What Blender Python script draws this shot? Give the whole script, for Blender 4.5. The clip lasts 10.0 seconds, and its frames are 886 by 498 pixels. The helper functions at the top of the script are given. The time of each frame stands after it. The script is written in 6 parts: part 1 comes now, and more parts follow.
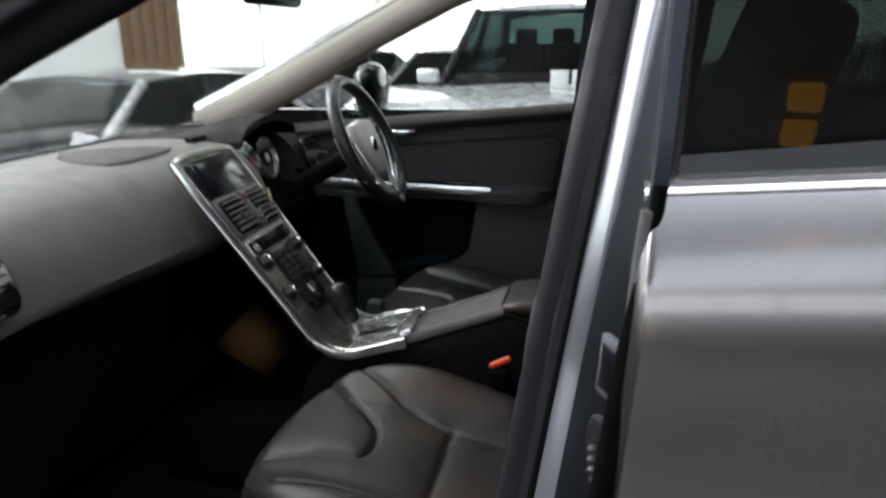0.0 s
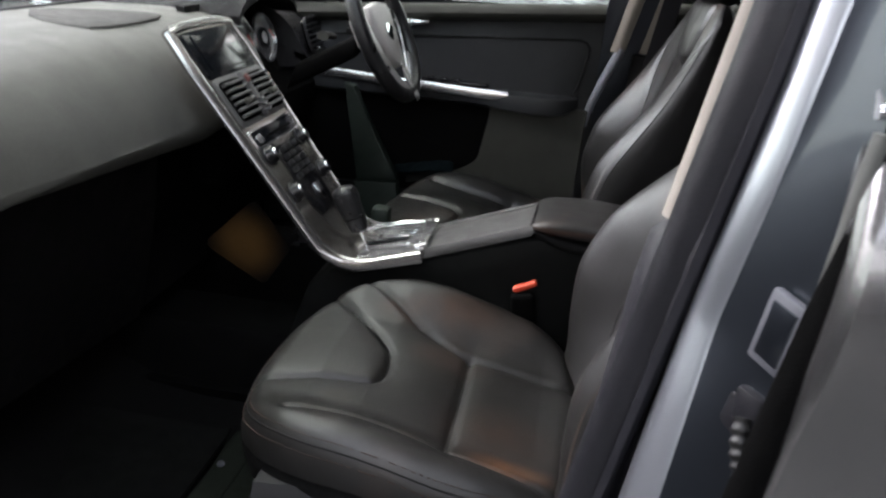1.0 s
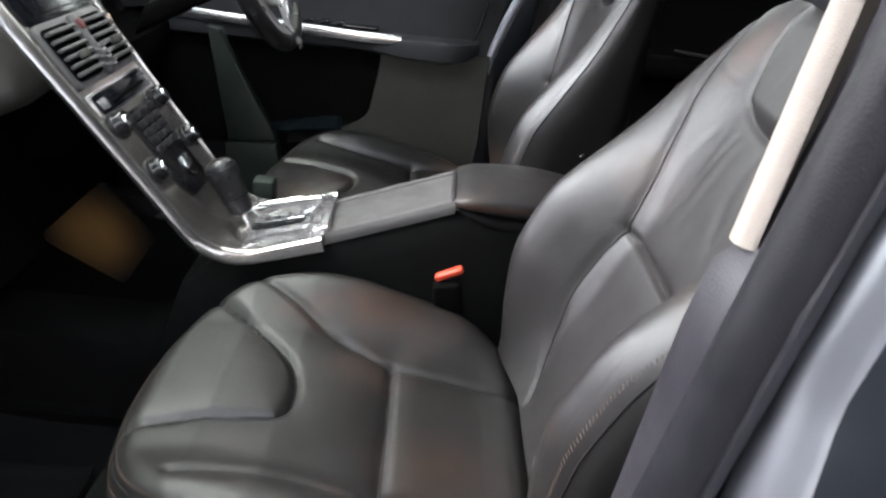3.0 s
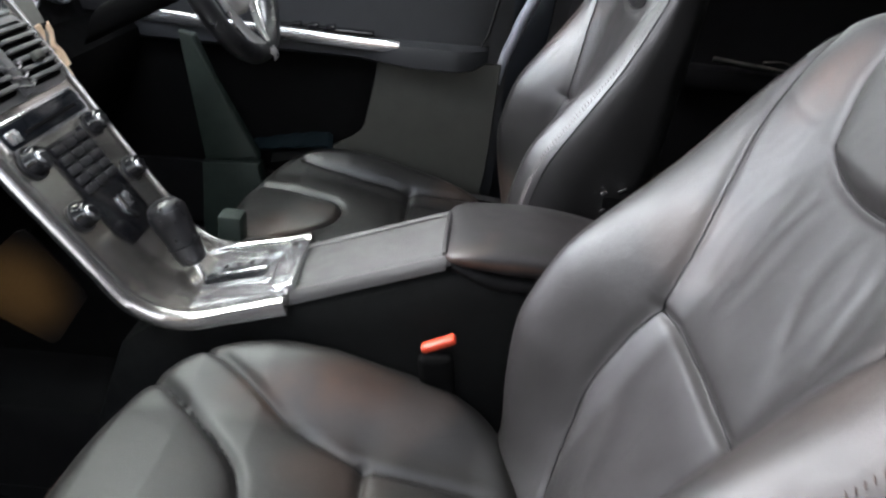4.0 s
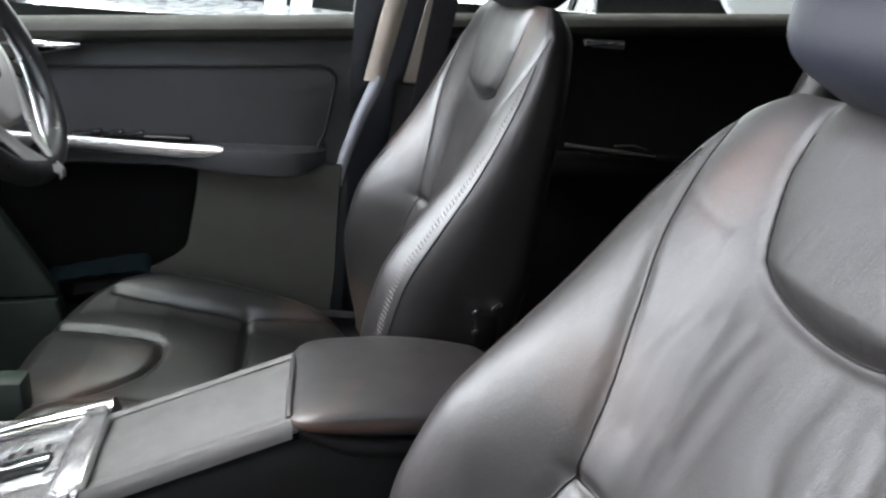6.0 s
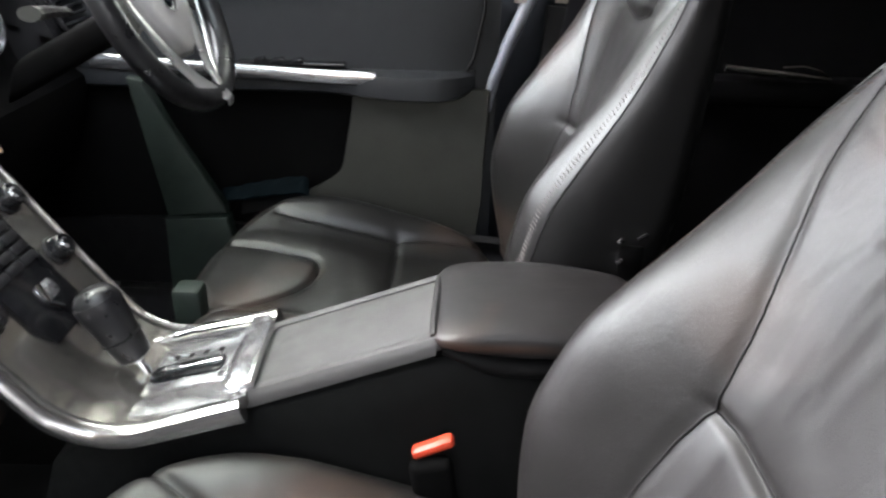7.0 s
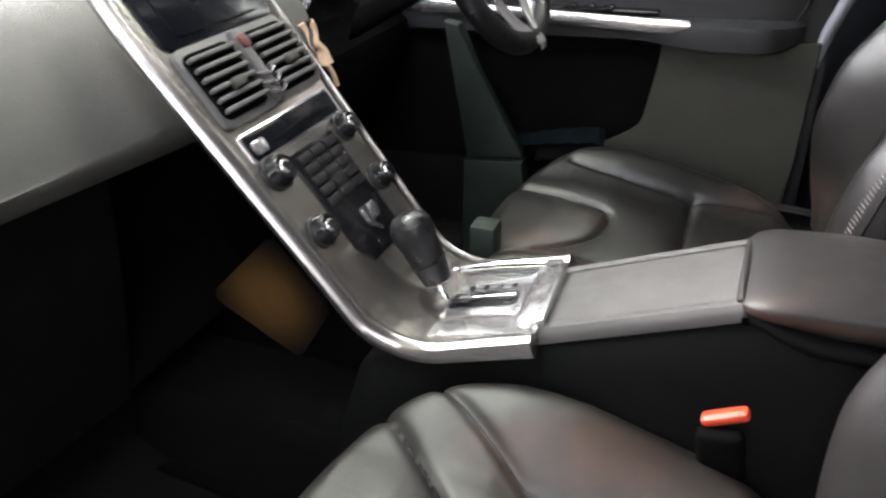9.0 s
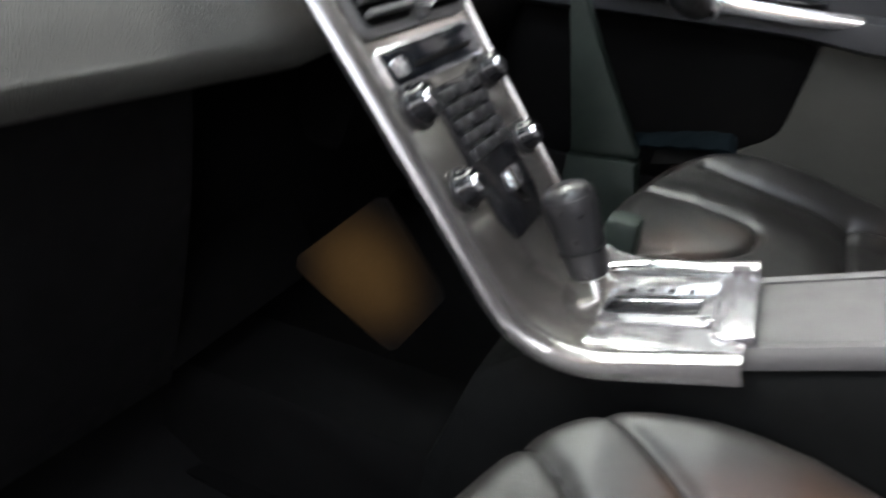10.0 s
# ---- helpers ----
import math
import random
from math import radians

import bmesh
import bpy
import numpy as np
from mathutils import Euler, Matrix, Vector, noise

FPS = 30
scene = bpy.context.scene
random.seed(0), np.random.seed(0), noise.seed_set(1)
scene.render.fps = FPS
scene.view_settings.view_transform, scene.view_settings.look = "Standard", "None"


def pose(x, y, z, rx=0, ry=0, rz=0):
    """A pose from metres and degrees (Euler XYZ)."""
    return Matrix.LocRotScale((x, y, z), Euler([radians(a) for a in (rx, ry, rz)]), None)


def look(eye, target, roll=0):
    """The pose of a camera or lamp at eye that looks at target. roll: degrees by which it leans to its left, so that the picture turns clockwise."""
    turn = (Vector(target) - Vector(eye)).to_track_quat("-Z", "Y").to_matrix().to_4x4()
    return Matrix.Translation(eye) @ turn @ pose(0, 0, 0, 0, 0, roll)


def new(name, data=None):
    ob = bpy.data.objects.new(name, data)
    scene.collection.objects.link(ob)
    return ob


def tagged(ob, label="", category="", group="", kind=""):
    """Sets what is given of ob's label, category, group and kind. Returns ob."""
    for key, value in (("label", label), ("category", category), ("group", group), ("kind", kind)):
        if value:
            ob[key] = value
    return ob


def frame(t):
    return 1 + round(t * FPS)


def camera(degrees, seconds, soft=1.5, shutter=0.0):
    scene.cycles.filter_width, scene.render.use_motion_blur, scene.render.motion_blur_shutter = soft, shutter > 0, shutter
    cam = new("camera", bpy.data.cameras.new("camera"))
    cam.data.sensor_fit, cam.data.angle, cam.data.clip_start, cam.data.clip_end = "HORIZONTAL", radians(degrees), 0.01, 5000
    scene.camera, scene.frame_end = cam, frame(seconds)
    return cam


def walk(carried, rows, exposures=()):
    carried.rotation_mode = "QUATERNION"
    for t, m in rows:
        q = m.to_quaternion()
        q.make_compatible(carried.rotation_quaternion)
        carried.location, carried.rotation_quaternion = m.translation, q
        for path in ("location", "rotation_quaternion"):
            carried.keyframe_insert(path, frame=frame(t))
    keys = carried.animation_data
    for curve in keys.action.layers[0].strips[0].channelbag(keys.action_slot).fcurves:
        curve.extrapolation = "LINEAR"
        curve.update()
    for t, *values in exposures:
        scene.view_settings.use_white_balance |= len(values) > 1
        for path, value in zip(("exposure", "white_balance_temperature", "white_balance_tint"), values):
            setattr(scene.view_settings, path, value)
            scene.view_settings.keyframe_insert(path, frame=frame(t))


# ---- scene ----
cam = camera(61.5, 10.0, soft=2.3, shutter=0.5)
EXPOSURES = [(0, -1.0, 6550, 13), (1.0, -0.6, 6600, 14), (2.0, 0.0, 6600, 14), (3.5, 0.28, 6500, 14), (4.5, 0.40, 6380, 14), (5.2, 0.45, 6380, 13), (6.8, 0.46, 6600, 13), (8.0, 0.5, 6700, 14), (9.0, 0.55, 6850, 16), (10, 0.62, 6600, 15)]
PATH = [
    (0, (0.372, -1.442, 1.372), (-0.03, 0.442, 0.834), -1.0),
    (0.5, (0.267, -1.409, 1.355), (0.047, 0.459, 0.674), 1.5),
    (1, (0.236, -1.321, 1.331), (-0.051, 0.501, 0.557), 4.3),
    (1.5, (0.178, -1.267, 1.307), (-0.02, 0.521, 0.434), 7.2),
    (2, (0.121, -1.237, 1.297), (0.127, 0.545, 0.389), 8.5),
    (3.5, (0.171, -0.994, 1.301), (0.233, 0.798, 0.415), 5.8),
    (4, (0.188, -0.873, 1.29), (0.197, 0.905, 0.375), 5.7),
    (4.5, (0.157, -0.77, 1.294), (0.476, 0.997, 0.414), 4.9),
    (5, (0.152, -0.716, 1.305), (0.628, 1.058, 0.513), 5.9),
    (5.2, (0.156, -0.710, 1.301), (0.637, 1.066, 0.630), 5.7),
    (6.3, (0.208, -0.683, 1.265), (0.482, 1.175, 0.578), 4.0),
    (6.5, (0.204, -0.683, 1.266), (0.387, 1.139, 0.463), 3.4),
    (7, (0.204, -0.694, 1.272), (0.198, 1.103, 0.393), 1.7),
    (7.5, (0.2, -0.705, 1.28), (0.084, 1.116, 0.46), 1.6),
    (8, (0.204, -0.698, 1.277), (-0.066, 1.102, 0.448), 1.2),
    (8.5, (0.196, -0.69, 1.262), (-0.259, 1.016, 0.323), -0.1),
    (9, (0.165, -0.703, 1.259), (-0.514, 0.905, 0.282), -2.3),
    (9.5, (0.106, -0.685, 1.239), (-0.596, 0.951, 0.328), -1.2),
    (10, (-0.024, -0.621, 1.119), (-0.732, 1.011, 0.205), 4.1),
]
walk(cam, [(t, look(eye, target, roll)) for t, eye, target, roll in PATH], EXPOSURES)

# ---- light and exposure ----
world = bpy.data.worlds.new("sky")
scene.world = world
world.use_nodes = True
wn = world.node_tree.nodes
sky = wn.new("ShaderNodeTexSky")
sky.sky_type, sky.sun_disc = "NISHITA", False
sky.sun_elevation, sky.sun_rotation = radians(38), radians(200)
sky.air_density, sky.dust_density, sky.ozone_density = 1.0, 3.0, 1.0
wn["Background"].inputs["Strength"].default_value = 0.12
world.node_tree.links.new(sky.outputs[0], wn["Background"].inputs[0])


def area_lamp(name, eye, target, sx, sy, watts, colour):
    d = bpy.data.lights.new(name, "AREA")
    d.shape, d.size, d.size_y, d.energy, d.color = "RECTANGLE", sx, sy, watts, colour
    ob = new(name, d)
    ob.matrix_world = look(eye, target)
    return ob


# ceiling lamps out of view: a bright row in front of the car towards the driver side, one above the bonnet; over the
# aisles on both sides, fill lights added to brighten seats, post and door
area_lamp("ceiling_lamp_front", (-5.8, 1.1, 4.5), (0.2, -0.1, 1.0), 5.4, 2.2, 1750, (0.925, 0.91, 1.0))
area_lamp("ceiling_lamp_bonnet", (-2.6, 0.5, 4.55), (-0.2, 0.0, 0.9), 3.0, 1.6, 300, (1.0, 0.98, 0.94))
area_lamp("added_fill_aisle", (-0.4, 2.9, 5.12), (-0.1, 1.6, 0.0), 5.0, 0.9, 260, (1.0, 0.99, 0.95))
area_lamp("added_fill_side", (0.6, -2.55, 5.12), (0.6, -2.4, 0.0), 5.0, 2.2, 340, (0.82, 0.89, 1.0))
area_lamp("added_fill_door", (1.6, -5.8, 4.6), (0.6, -0.8, 0.9), 6.0, 1.4, 130, (0.82, 0.89, 1.0))

# ---- materials ----


def mat(name, colour, rough=0.5, metal=0.0, vary=0.12, scale=6.0, grain=0.0, grain_scale=900.0, worn=None, worn_amount=0.0,
        worn_scale=7.0, spec=0.5, coat=0.0, rough_vary=0.12, stretch=(1, 1, 1)):
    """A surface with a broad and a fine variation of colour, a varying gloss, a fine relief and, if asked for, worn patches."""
    m = bpy.data.materials.new(name)
    m.use_nodes = True
    n, l = m.node_tree.nodes, m.node_tree.links
    b = n["Principled BSDF"]
    geo = n.new("ShaderNodeNewGeometry")
    mp = n.new("ShaderNodeMapping")
    mp.inputs["Scale"].default_value = stretch
    l.new(geo.outputs["Position"], mp.inputs["Vector"])

    def noise_tex(s, detail=4.0, rgh=0.55):
        t = n.new("ShaderNodeTexNoise")
        t.inputs["Scale"].default_value, t.inputs["Detail"].default_value, t.inputs["Roughness"].default_value = s, detail, rgh
        l.new(mp.outputs[0], t.inputs["Vector"])
        return t

    def ramp(src, a, c0, c, c1):
        r = n.new("ShaderNodeValToRGB")
        r.color_ramp.elements[0].position, r.color_ramp.elements[1].position = a, c
        r.color_ramp.elements[0].color, r.color_ramp.elements[1].color = (*c0, 1), (*c1, 1)
        l.new(src, r.inputs[0])
        return r

    lo = tuple(max(0.0, c * (1 - vary)) for c in colour)
    hi = tuple(min(1.0, c * (1 + vary)) for c in colour)
    big, fine = noise_tex(scale), noise_tex(scale * 22, 3.0)
    mix0 = n.new("ShaderNodeMath")
    mix0.operation = "MULTIPLY_ADD"
    l.new(fine.outputs[0], mix0.inputs[0])
    mix0.inputs[1].default_value = 0.35
    half = n.new("ShaderNodeMath")
    half.operation = "MULTIPLY"
    half.inputs[1].default_value = 0.65
    l.new(big.outputs[0], half.inputs[0])
    l.new(half.outputs[0], mix0.inputs[2])
    col = ramp(mix0.outputs[0], 0.3, lo, 0.7, hi)
    out = col.outputs[0]
    if worn is not None:
        wt = noise_tex(worn_scale, 2.0, 0.45)
        mask = ramp(wt.outputs[0], 0.62 - worn_amount * 0.2, (0, 0, 0), 0.80, (1, 1, 1))
        mx = n.new("ShaderNodeMix")
        mx.data_type = "RGBA"
        l.new(mask.outputs[0], mx.inputs[0])
        l.new(out, mx.inputs[6])
        mx.inputs[7].default_value = (*worn, 1)
        out = mx.outputs[2]
    l.new(out, b.inputs["Base Color"])
    rr = n.new("ShaderNodeMapRange")
    rr.inputs["To Min"].default_value = max(0.02, rough - rough_vary)
    rr.inputs["To Max"].default_value = min(1.0, rough + rough_vary)
    rr.inputs["From Min"].default_value, rr.inputs["From Max"].default_value = 0.3, 0.7
    l.new(noise_tex(scale * 3).outputs[0], rr.inputs["Value"])
    l.new(rr.outputs[0], b.inputs["Roughness"])
    b.inputs["Metallic"].default_value = metal
    b.inputs["Specular IOR Level"].default_value = spec
    if coat:
        b.inputs["Coat Weight"].default_value = coat
        b.inputs["Coat Roughness"].default_value = 0.06
    if grain:
        v = n.new("ShaderNodeTexVoronoi")
        v.feature = "DISTANCE_TO_EDGE"
        v.inputs["Scale"].default_value = grain_scale
        l.new(mp.outputs[0], v.inputs["Vector"])
        add = n.new("ShaderNodeMath")
        add.operation = "MULTIPLY_ADD"
        l.new(noise_tex(scale * 14, 2.0).outputs[0], add.inputs[0])
        add.inputs[1].default_value = 0.35
        l.new(v.outputs["Distance"], add.inputs[2])
        bump = n.new("ShaderNodeBump")
        bump.inputs["Strength"].default_value = grain
        bump.inputs["Distance"].default_value = 0.0012
        l.new(add.outputs[0], bump.inputs["Height"])
        l.new(bump.outputs[0], b.inputs["Normal"])
    return m


def glow(name, colour, strength):
    m = bpy.data.materials.new(name)
    m.use_nodes = True
    b = m.node_tree.nodes["Principled BSDF"]
    b.inputs["Base Color"].default_value = (*colour, 1)
    b.inputs["Emission Color"].default_value = (*colour, 1)
    b.inputs["Emission Strength"].default_value = strength
    return m


def glass_mat(name, colour, rough=0.0):
    """Clear or tinted sheet glass: it lets light straight through and mirrors at its surface."""
    m = bpy.data.materials.new(name)
    m.use_nodes = True
    n, l = m.node_tree.nodes, m.node_tree.links
    n.remove(n["Principled BSDF"])
    tr, gl, mx, lw = n.new("ShaderNodeBsdfTransparent"), n.new("ShaderNodeBsdfGlossy"), n.new("ShaderNodeMixShader"), n.new("ShaderNodeLayerWeight")
    tr.inputs[0].default_value = (*colour, 1)
    gl.inputs["Roughness"].default_value = rough
    lw.inputs["Blend"].default_value = 0.5
    pw, sc = n.new("ShaderNodeMath"), n.new("ShaderNodeMath")
    pw.operation, sc.operation = "POWER", "MULTIPLY_ADD"
    pw.inputs[1].default_value = 5.0
    sc.inputs[1].default_value, sc.inputs[2].default_value = 0.7, 0.03
    l.new(lw.outputs["Facing"], pw.inputs[0])
    l.new(pw.outputs[0], sc.inputs[0])
    l.new(sc.outputs[0], mx.inputs[0])
    l.new(tr.outputs[0], mx.inputs[1])
    l.new(gl.outputs[0], mx.inputs[2])
    l.new(mx.outputs[0], n["Material Output"].inputs[0])
    return m


def light_faded(name, inner, outer, centre, r0, r1):
    """A sheet whose colour darkens away from its middle, as the light on it does."""
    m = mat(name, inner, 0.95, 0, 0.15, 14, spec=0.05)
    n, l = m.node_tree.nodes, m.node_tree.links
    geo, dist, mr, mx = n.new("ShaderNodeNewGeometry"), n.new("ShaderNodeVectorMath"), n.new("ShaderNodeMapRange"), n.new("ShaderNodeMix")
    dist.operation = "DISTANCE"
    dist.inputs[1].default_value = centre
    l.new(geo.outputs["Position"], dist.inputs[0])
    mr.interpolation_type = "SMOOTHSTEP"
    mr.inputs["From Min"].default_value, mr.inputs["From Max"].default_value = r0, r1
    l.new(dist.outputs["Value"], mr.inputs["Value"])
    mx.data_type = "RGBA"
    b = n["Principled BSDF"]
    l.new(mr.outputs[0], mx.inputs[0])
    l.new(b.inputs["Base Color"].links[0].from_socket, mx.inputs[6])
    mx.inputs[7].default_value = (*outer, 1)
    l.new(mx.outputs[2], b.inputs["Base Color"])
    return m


LEATHER = mat("seat_leather", (0.0112, 0.0107, 0.0100), 0.435, 0, 0.22, 9, 0.28, 850, spec=0.60, worn=(0.060, 0.040, 0.030), worn_amount=0.22, worn_scale=4.5, rough_vary=0.05)
def wrinkled(m, scale, depth, stretch):
    """Soft wrinkles and a fine cracked grain of old leather, on top of the surface's own relief."""
    n, l = m.node_tree.nodes, m.node_tree.links
    b = n["Principled BSDF"]
    geo, mp = n.new("ShaderNodeNewGeometry"), n.new("ShaderNodeMapping")
    mp.inputs["Scale"].default_value = stretch
    l.new(geo.outputs["Position"], mp.inputs["Vector"])
    soft, cells, add = n.new("ShaderNodeTexNoise"), n.new("ShaderNodeTexVoronoi"), n.new("ShaderNodeMath")
    soft.inputs["Scale"].default_value, soft.inputs["Detail"].default_value, soft.inputs["Distortion"].default_value = scale, 5.0, 1.2
    cells.feature = "DISTANCE_TO_EDGE"
    cells.inputs["Scale"].default_value = scale * 9
    add.operation = "MULTIPLY_ADD"
    add.inputs[1].default_value = 0.22
    l.new(mp.outputs[0], soft.inputs["Vector"])
    l.new(mp.outputs[0], cells.inputs["Vector"])
    l.new(cells.outputs["Distance"], add.inputs[0])
    l.new(soft.outputs[0], add.inputs[2])
    bump = n.new("ShaderNodeBump")
    bump.inputs["Strength"].default_value, bump.inputs["Distance"].default_value = 1.0, depth
    l.new(add.outputs[0], bump.inputs["Height"])
    if b.inputs["Normal"].links:
        l.new(b.inputs["Normal"].links[0].from_socket, bump.inputs["Normal"])
    l.new(bump.outputs[0], b.inputs["Normal"])


wrinkled(LEATHER, 30.0, 0.0006, (1.0, 1.6, 0.55))


def worn_spots(m, spots, colour):
    """Rubbed brown places on a surface: each spot has a middle, its reach along x, y and z, and a strength."""
    n, l = m.node_tree.nodes, m.node_tree.links
    b = n["Principled BSDF"]
    geo, tex = n.new("ShaderNodeNewGeometry"), n.new("ShaderNodeTexNoise")
    tex.inputs["Scale"].default_value, tex.inputs["Detail"].default_value = 30.0, 4.0
    l.new(geo.outputs["Position"], tex.inputs["Vector"])
    for centre, reach, strength in spots:
        sub, mul, ln, mr, mm, mx = n.new("ShaderNodeVectorMath"), n.new("ShaderNodeVectorMath"), n.new("ShaderNodeVectorMath"), n.new("ShaderNodeMapRange"), n.new("ShaderNodeMath"), n.new("ShaderNodeMix")
        sub.operation, mul.operation, ln.operation = "SUBTRACT", "MULTIPLY", "LENGTH"
        sub.inputs[1].default_value = centre
        mul.inputs[1].default_value = tuple(1 / r for r in reach)
        l.new(geo.outputs["Position"], sub.inputs[0])
        l.new(sub.outputs[0], mul.inputs[0])
        l.new(mul.outputs[0], ln.inputs[0])
        mr.interpolation_type = "SMOOTHSTEP"
        mr.inputs["From Min"].default_value, mr.inputs["From Max"].default_value = 1.0, 0.1
        mr.inputs["To Max"].default_value = strength * 1.7
        l.new(ln.outputs["Value"], mr.inputs["Value"])
        mm.operation, mm.use_clamp = "MULTIPLY", True
        l.new(mr.outputs[0], mm.inputs[0])
        l.new(tex.outputs[0], mm.inputs[1])
        mx.data_type = "RGBA"
        l.new(mm.outputs[0], mx.inputs[0])
        l.new(b.inputs["Base Color"].links[0].from_socket, mx.inputs[6])
        mx.inputs[7].default_value = (*colour, 1)
        l.new(mx.outputs[2], b.inputs["Base Color"])


worn_spots(LEATHER, [((0.20, -0.43, 0.68), (0.13, 0.10, 0.06), 0.09), ((0.02, -0.19, 0.735), (0.11, 0.05, 0.05), 0.16), ((0.225, -0.500, 0.69), (0.09, 0.034, 0.06), 0.62), ((0.10, 0.465, 0.74), (0.10, 0.06, 0.06), 0.45), ((0.50, -0.205, 1.165), (0.07, 0.05, 0.07), 0.28), ((0.42, 0.135, 1.15), (0.08, 0.05, 0.09), 0.40), ((0.10, -0.16, 0.73), (0.12, 0.05, 0.05), 0.18)], (0.17, 0.072, 0.032))
# Smoother copy of LEATHER, also darkened for the shade on the driver seat.
LEATHER_SMOOTH = mat("smooth_shaded_seat_leather", (0.0090, 0.0090, 0.0085), 0.35, 0, 0.22, 9, 0.28, 850, spec=0.64, worn=(0.060, 0.040, 0.030), worn_amount=0.18, worn_scale=4.5, rough_vary=0.06)
# Dull navy copy of LEATHER that carries the shade on the head restraints.
LEATHER_NAVY = mat("navy_shaded_leather", (0.010, 0.012, 0.018), 0.52, 0, 0.12, 12, 0.25, 850, spec=0.35, rough_vary=0.04)
LEATHER_ARM = mat("armrest_leather", (0.017, 0.016, 0.016), 0.42, 0, 0.12, 12, 0.30, 620, worn=(0.075, 0.042, 0.028), worn_amount=0.05, worn_scale=7, rough_vary=0.05)
worn_spots(LEATHER_ARM, [((0.265, -0.080, 0.866), (0.080, 0.020, 0.008), 0.34)], (0.15, 0.065, 0.032))
THREAD_DARK = mat("brown_thread", (0.055, 0.032, 0.022), 0.8, 0, 0.15, 40)
THREAD = mat("stitching_thread", (0.105, 0.095, 0.090), 0.8, 0, 0.15, 40)
WHEEL = mat("smooth_black_leather", (0.0095, 0.0095, 0.0105), 0.36, 0, 0.15, 20, 0.15, 700)
# Shaded copy of LEATHER for the dim rear bench and the driver seat's sides.
LEATHER_SHADED = mat("shaded_black_leather", (0.009, 0.009, 0.009), 0.5, 0, 0.12, 10, 0.3, 620, spec=0.22)
PIPING = mat("seam_shadow_leather", (0.012, 0.012, 0.012), 0.7, spec=0.15)
DASH = mat("dash_soft_plastic", (0.104, 0.106, 0.094), 0.60, 0, 0.09, 5, 0.9, 380)
# Near-black that puts the deep shade of hollows and recesses into the colour.
SHADEBLACK = mat("matt_shade_black", (0.0035, 0.0035, 0.0035), 0.95, 0, 0.3, 20, 0.6, 500, spec=0.03)
CONSOLE = mat("black_console_plastic", (0.0040, 0.0043, 0.0042), 0.72, 0, 0.2, 14, 0.5, 700, spec=0.07)
GRILLE = mat("grey_grille_cloth", (0.052, 0.052, 0.048), 0.8, 0, 0.1, 10, 0.9, 700)
BLACK = mat("black_grained_plastic", (0.0050, 0.0050, 0.0052), 0.62, 0, 0.15, 12, 0.5, 900, spec=0.14)
GLOSS = mat("gloss_black_plastic", (0.008, 0.008, 0.009), 0.12, 0, 0.1, 12, rough_vary=0.05)
RUBBER = mat("black_rubber_seal", (0.013, 0.013, 0.016), 0.5, 0, 0.2, 20, 0.2, 300, spec=0.3)
# Lit copy of the post's paint: the rolled edge's highlight is in the colour.
FLANGE_LIT = mat("flange_paint_with_highlight", (0.50, 0.53, 0.58), 0.30, 0.85, 0.02, 3, coat=0.3, rough_vary=0.006)
KEYBLACK = mat("satin_black_keys", (0.014, 0.014, 0.015), 0.34, 0, 0.1, 12, rough_vary=0.04)
TRIMGREY = mat("dark_grey_trim_plastic", (0.018, 0.018, 0.019), 0.38, 0, 0.1, 12, 0.4, 900, spec=0.35)
# Lighter than RUBBER: the seal's lit face is put into this grey.
SEALGREY = mat("lit_rubber_flap", (0.027, 0.026, 0.031), 0.46, 0, 0.2, 14, 0.3, 400, spec=0.4)
BOOT = mat("grey_boot_rubber", (0.013, 0.013, 0.013), 0.5, 0, 0.15, 20)
# Pale blue grey that paints the bluish light on the rubber seal.
SEAL_LIT = mat("blue_lit_seal_rubber", (0.30, 0.32, 0.36), 0.4, 0, 0.1, 14)
LIPGREY = mat("grey_rubber_lip", (0.095, 0.098, 0.092), 0.5, 0, 0.12, 14)
SEALLIGHT = mat("pale_seal_rubber", (0.11, 0.115, 0.13), 0.45, 0, 0.12, 14)
RIM = mat("satin_rim_metal", (0.46, 0.45, 0.44), 0.25, 0.95, 0.03, 14, rough_vary=0.01)
SATIN = mat("satin_silver_plastic", (0.68, 0.68, 0.67), 0.29, 0.85, 0.03, 14, rough_vary=0.03)
SILVER = mat("brushed_silver_trim", (0.72, 0.72, 0.73), 0.19, 0.92, 0.015, 14, rough_vary=0.006)
STACK = mat("brushed_stack_panel", (0.40, 0.38, 0.35), 0.20, 0.92, 0.02, 14, stretch=(1, 5, 1), rough_vary=0.008)
CHROME = mat("polished_chrome", (0.80, 0.80, 0.81), 0.10, 1.0, 0.03, 10, rough_vary=0.04)
COVER = mat("grey_roller_cover", (0.066, 0.064, 0.062), 0.5, 0, 0.08, 10, 0.6, 700)
BEIGE = mat("beige_pillar_trim", (0.34, 0.305, 0.262), 0.75, 0, 0.05, 8, 0.35, 500)
PAINT = mat("grey_metallic_paint", (0.21, 0.21, 0.212), 0.27, 0.88, 0.015, 3, coat=0.8, rough_vary=0.008)
# Shaded copy of the body paint for jambs and the near sill.
PAINT_SHADED = mat("grey_blue_shaded_paint", (0.050, 0.058, 0.071), 0.30, 0.85, 0.03, 3, coat=0.5, rough_vary=0.008)
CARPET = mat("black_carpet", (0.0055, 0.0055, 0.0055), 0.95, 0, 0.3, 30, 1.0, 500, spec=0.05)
HAZARD = mat("dull_red_button", (0.11, 0.034, 0.030), 0.45, 0, 0.1, 30)
RED = mat("red_buckle_plastic", (0.62, 0.060, 0.025), 0.35, 0, 0.08, 20)
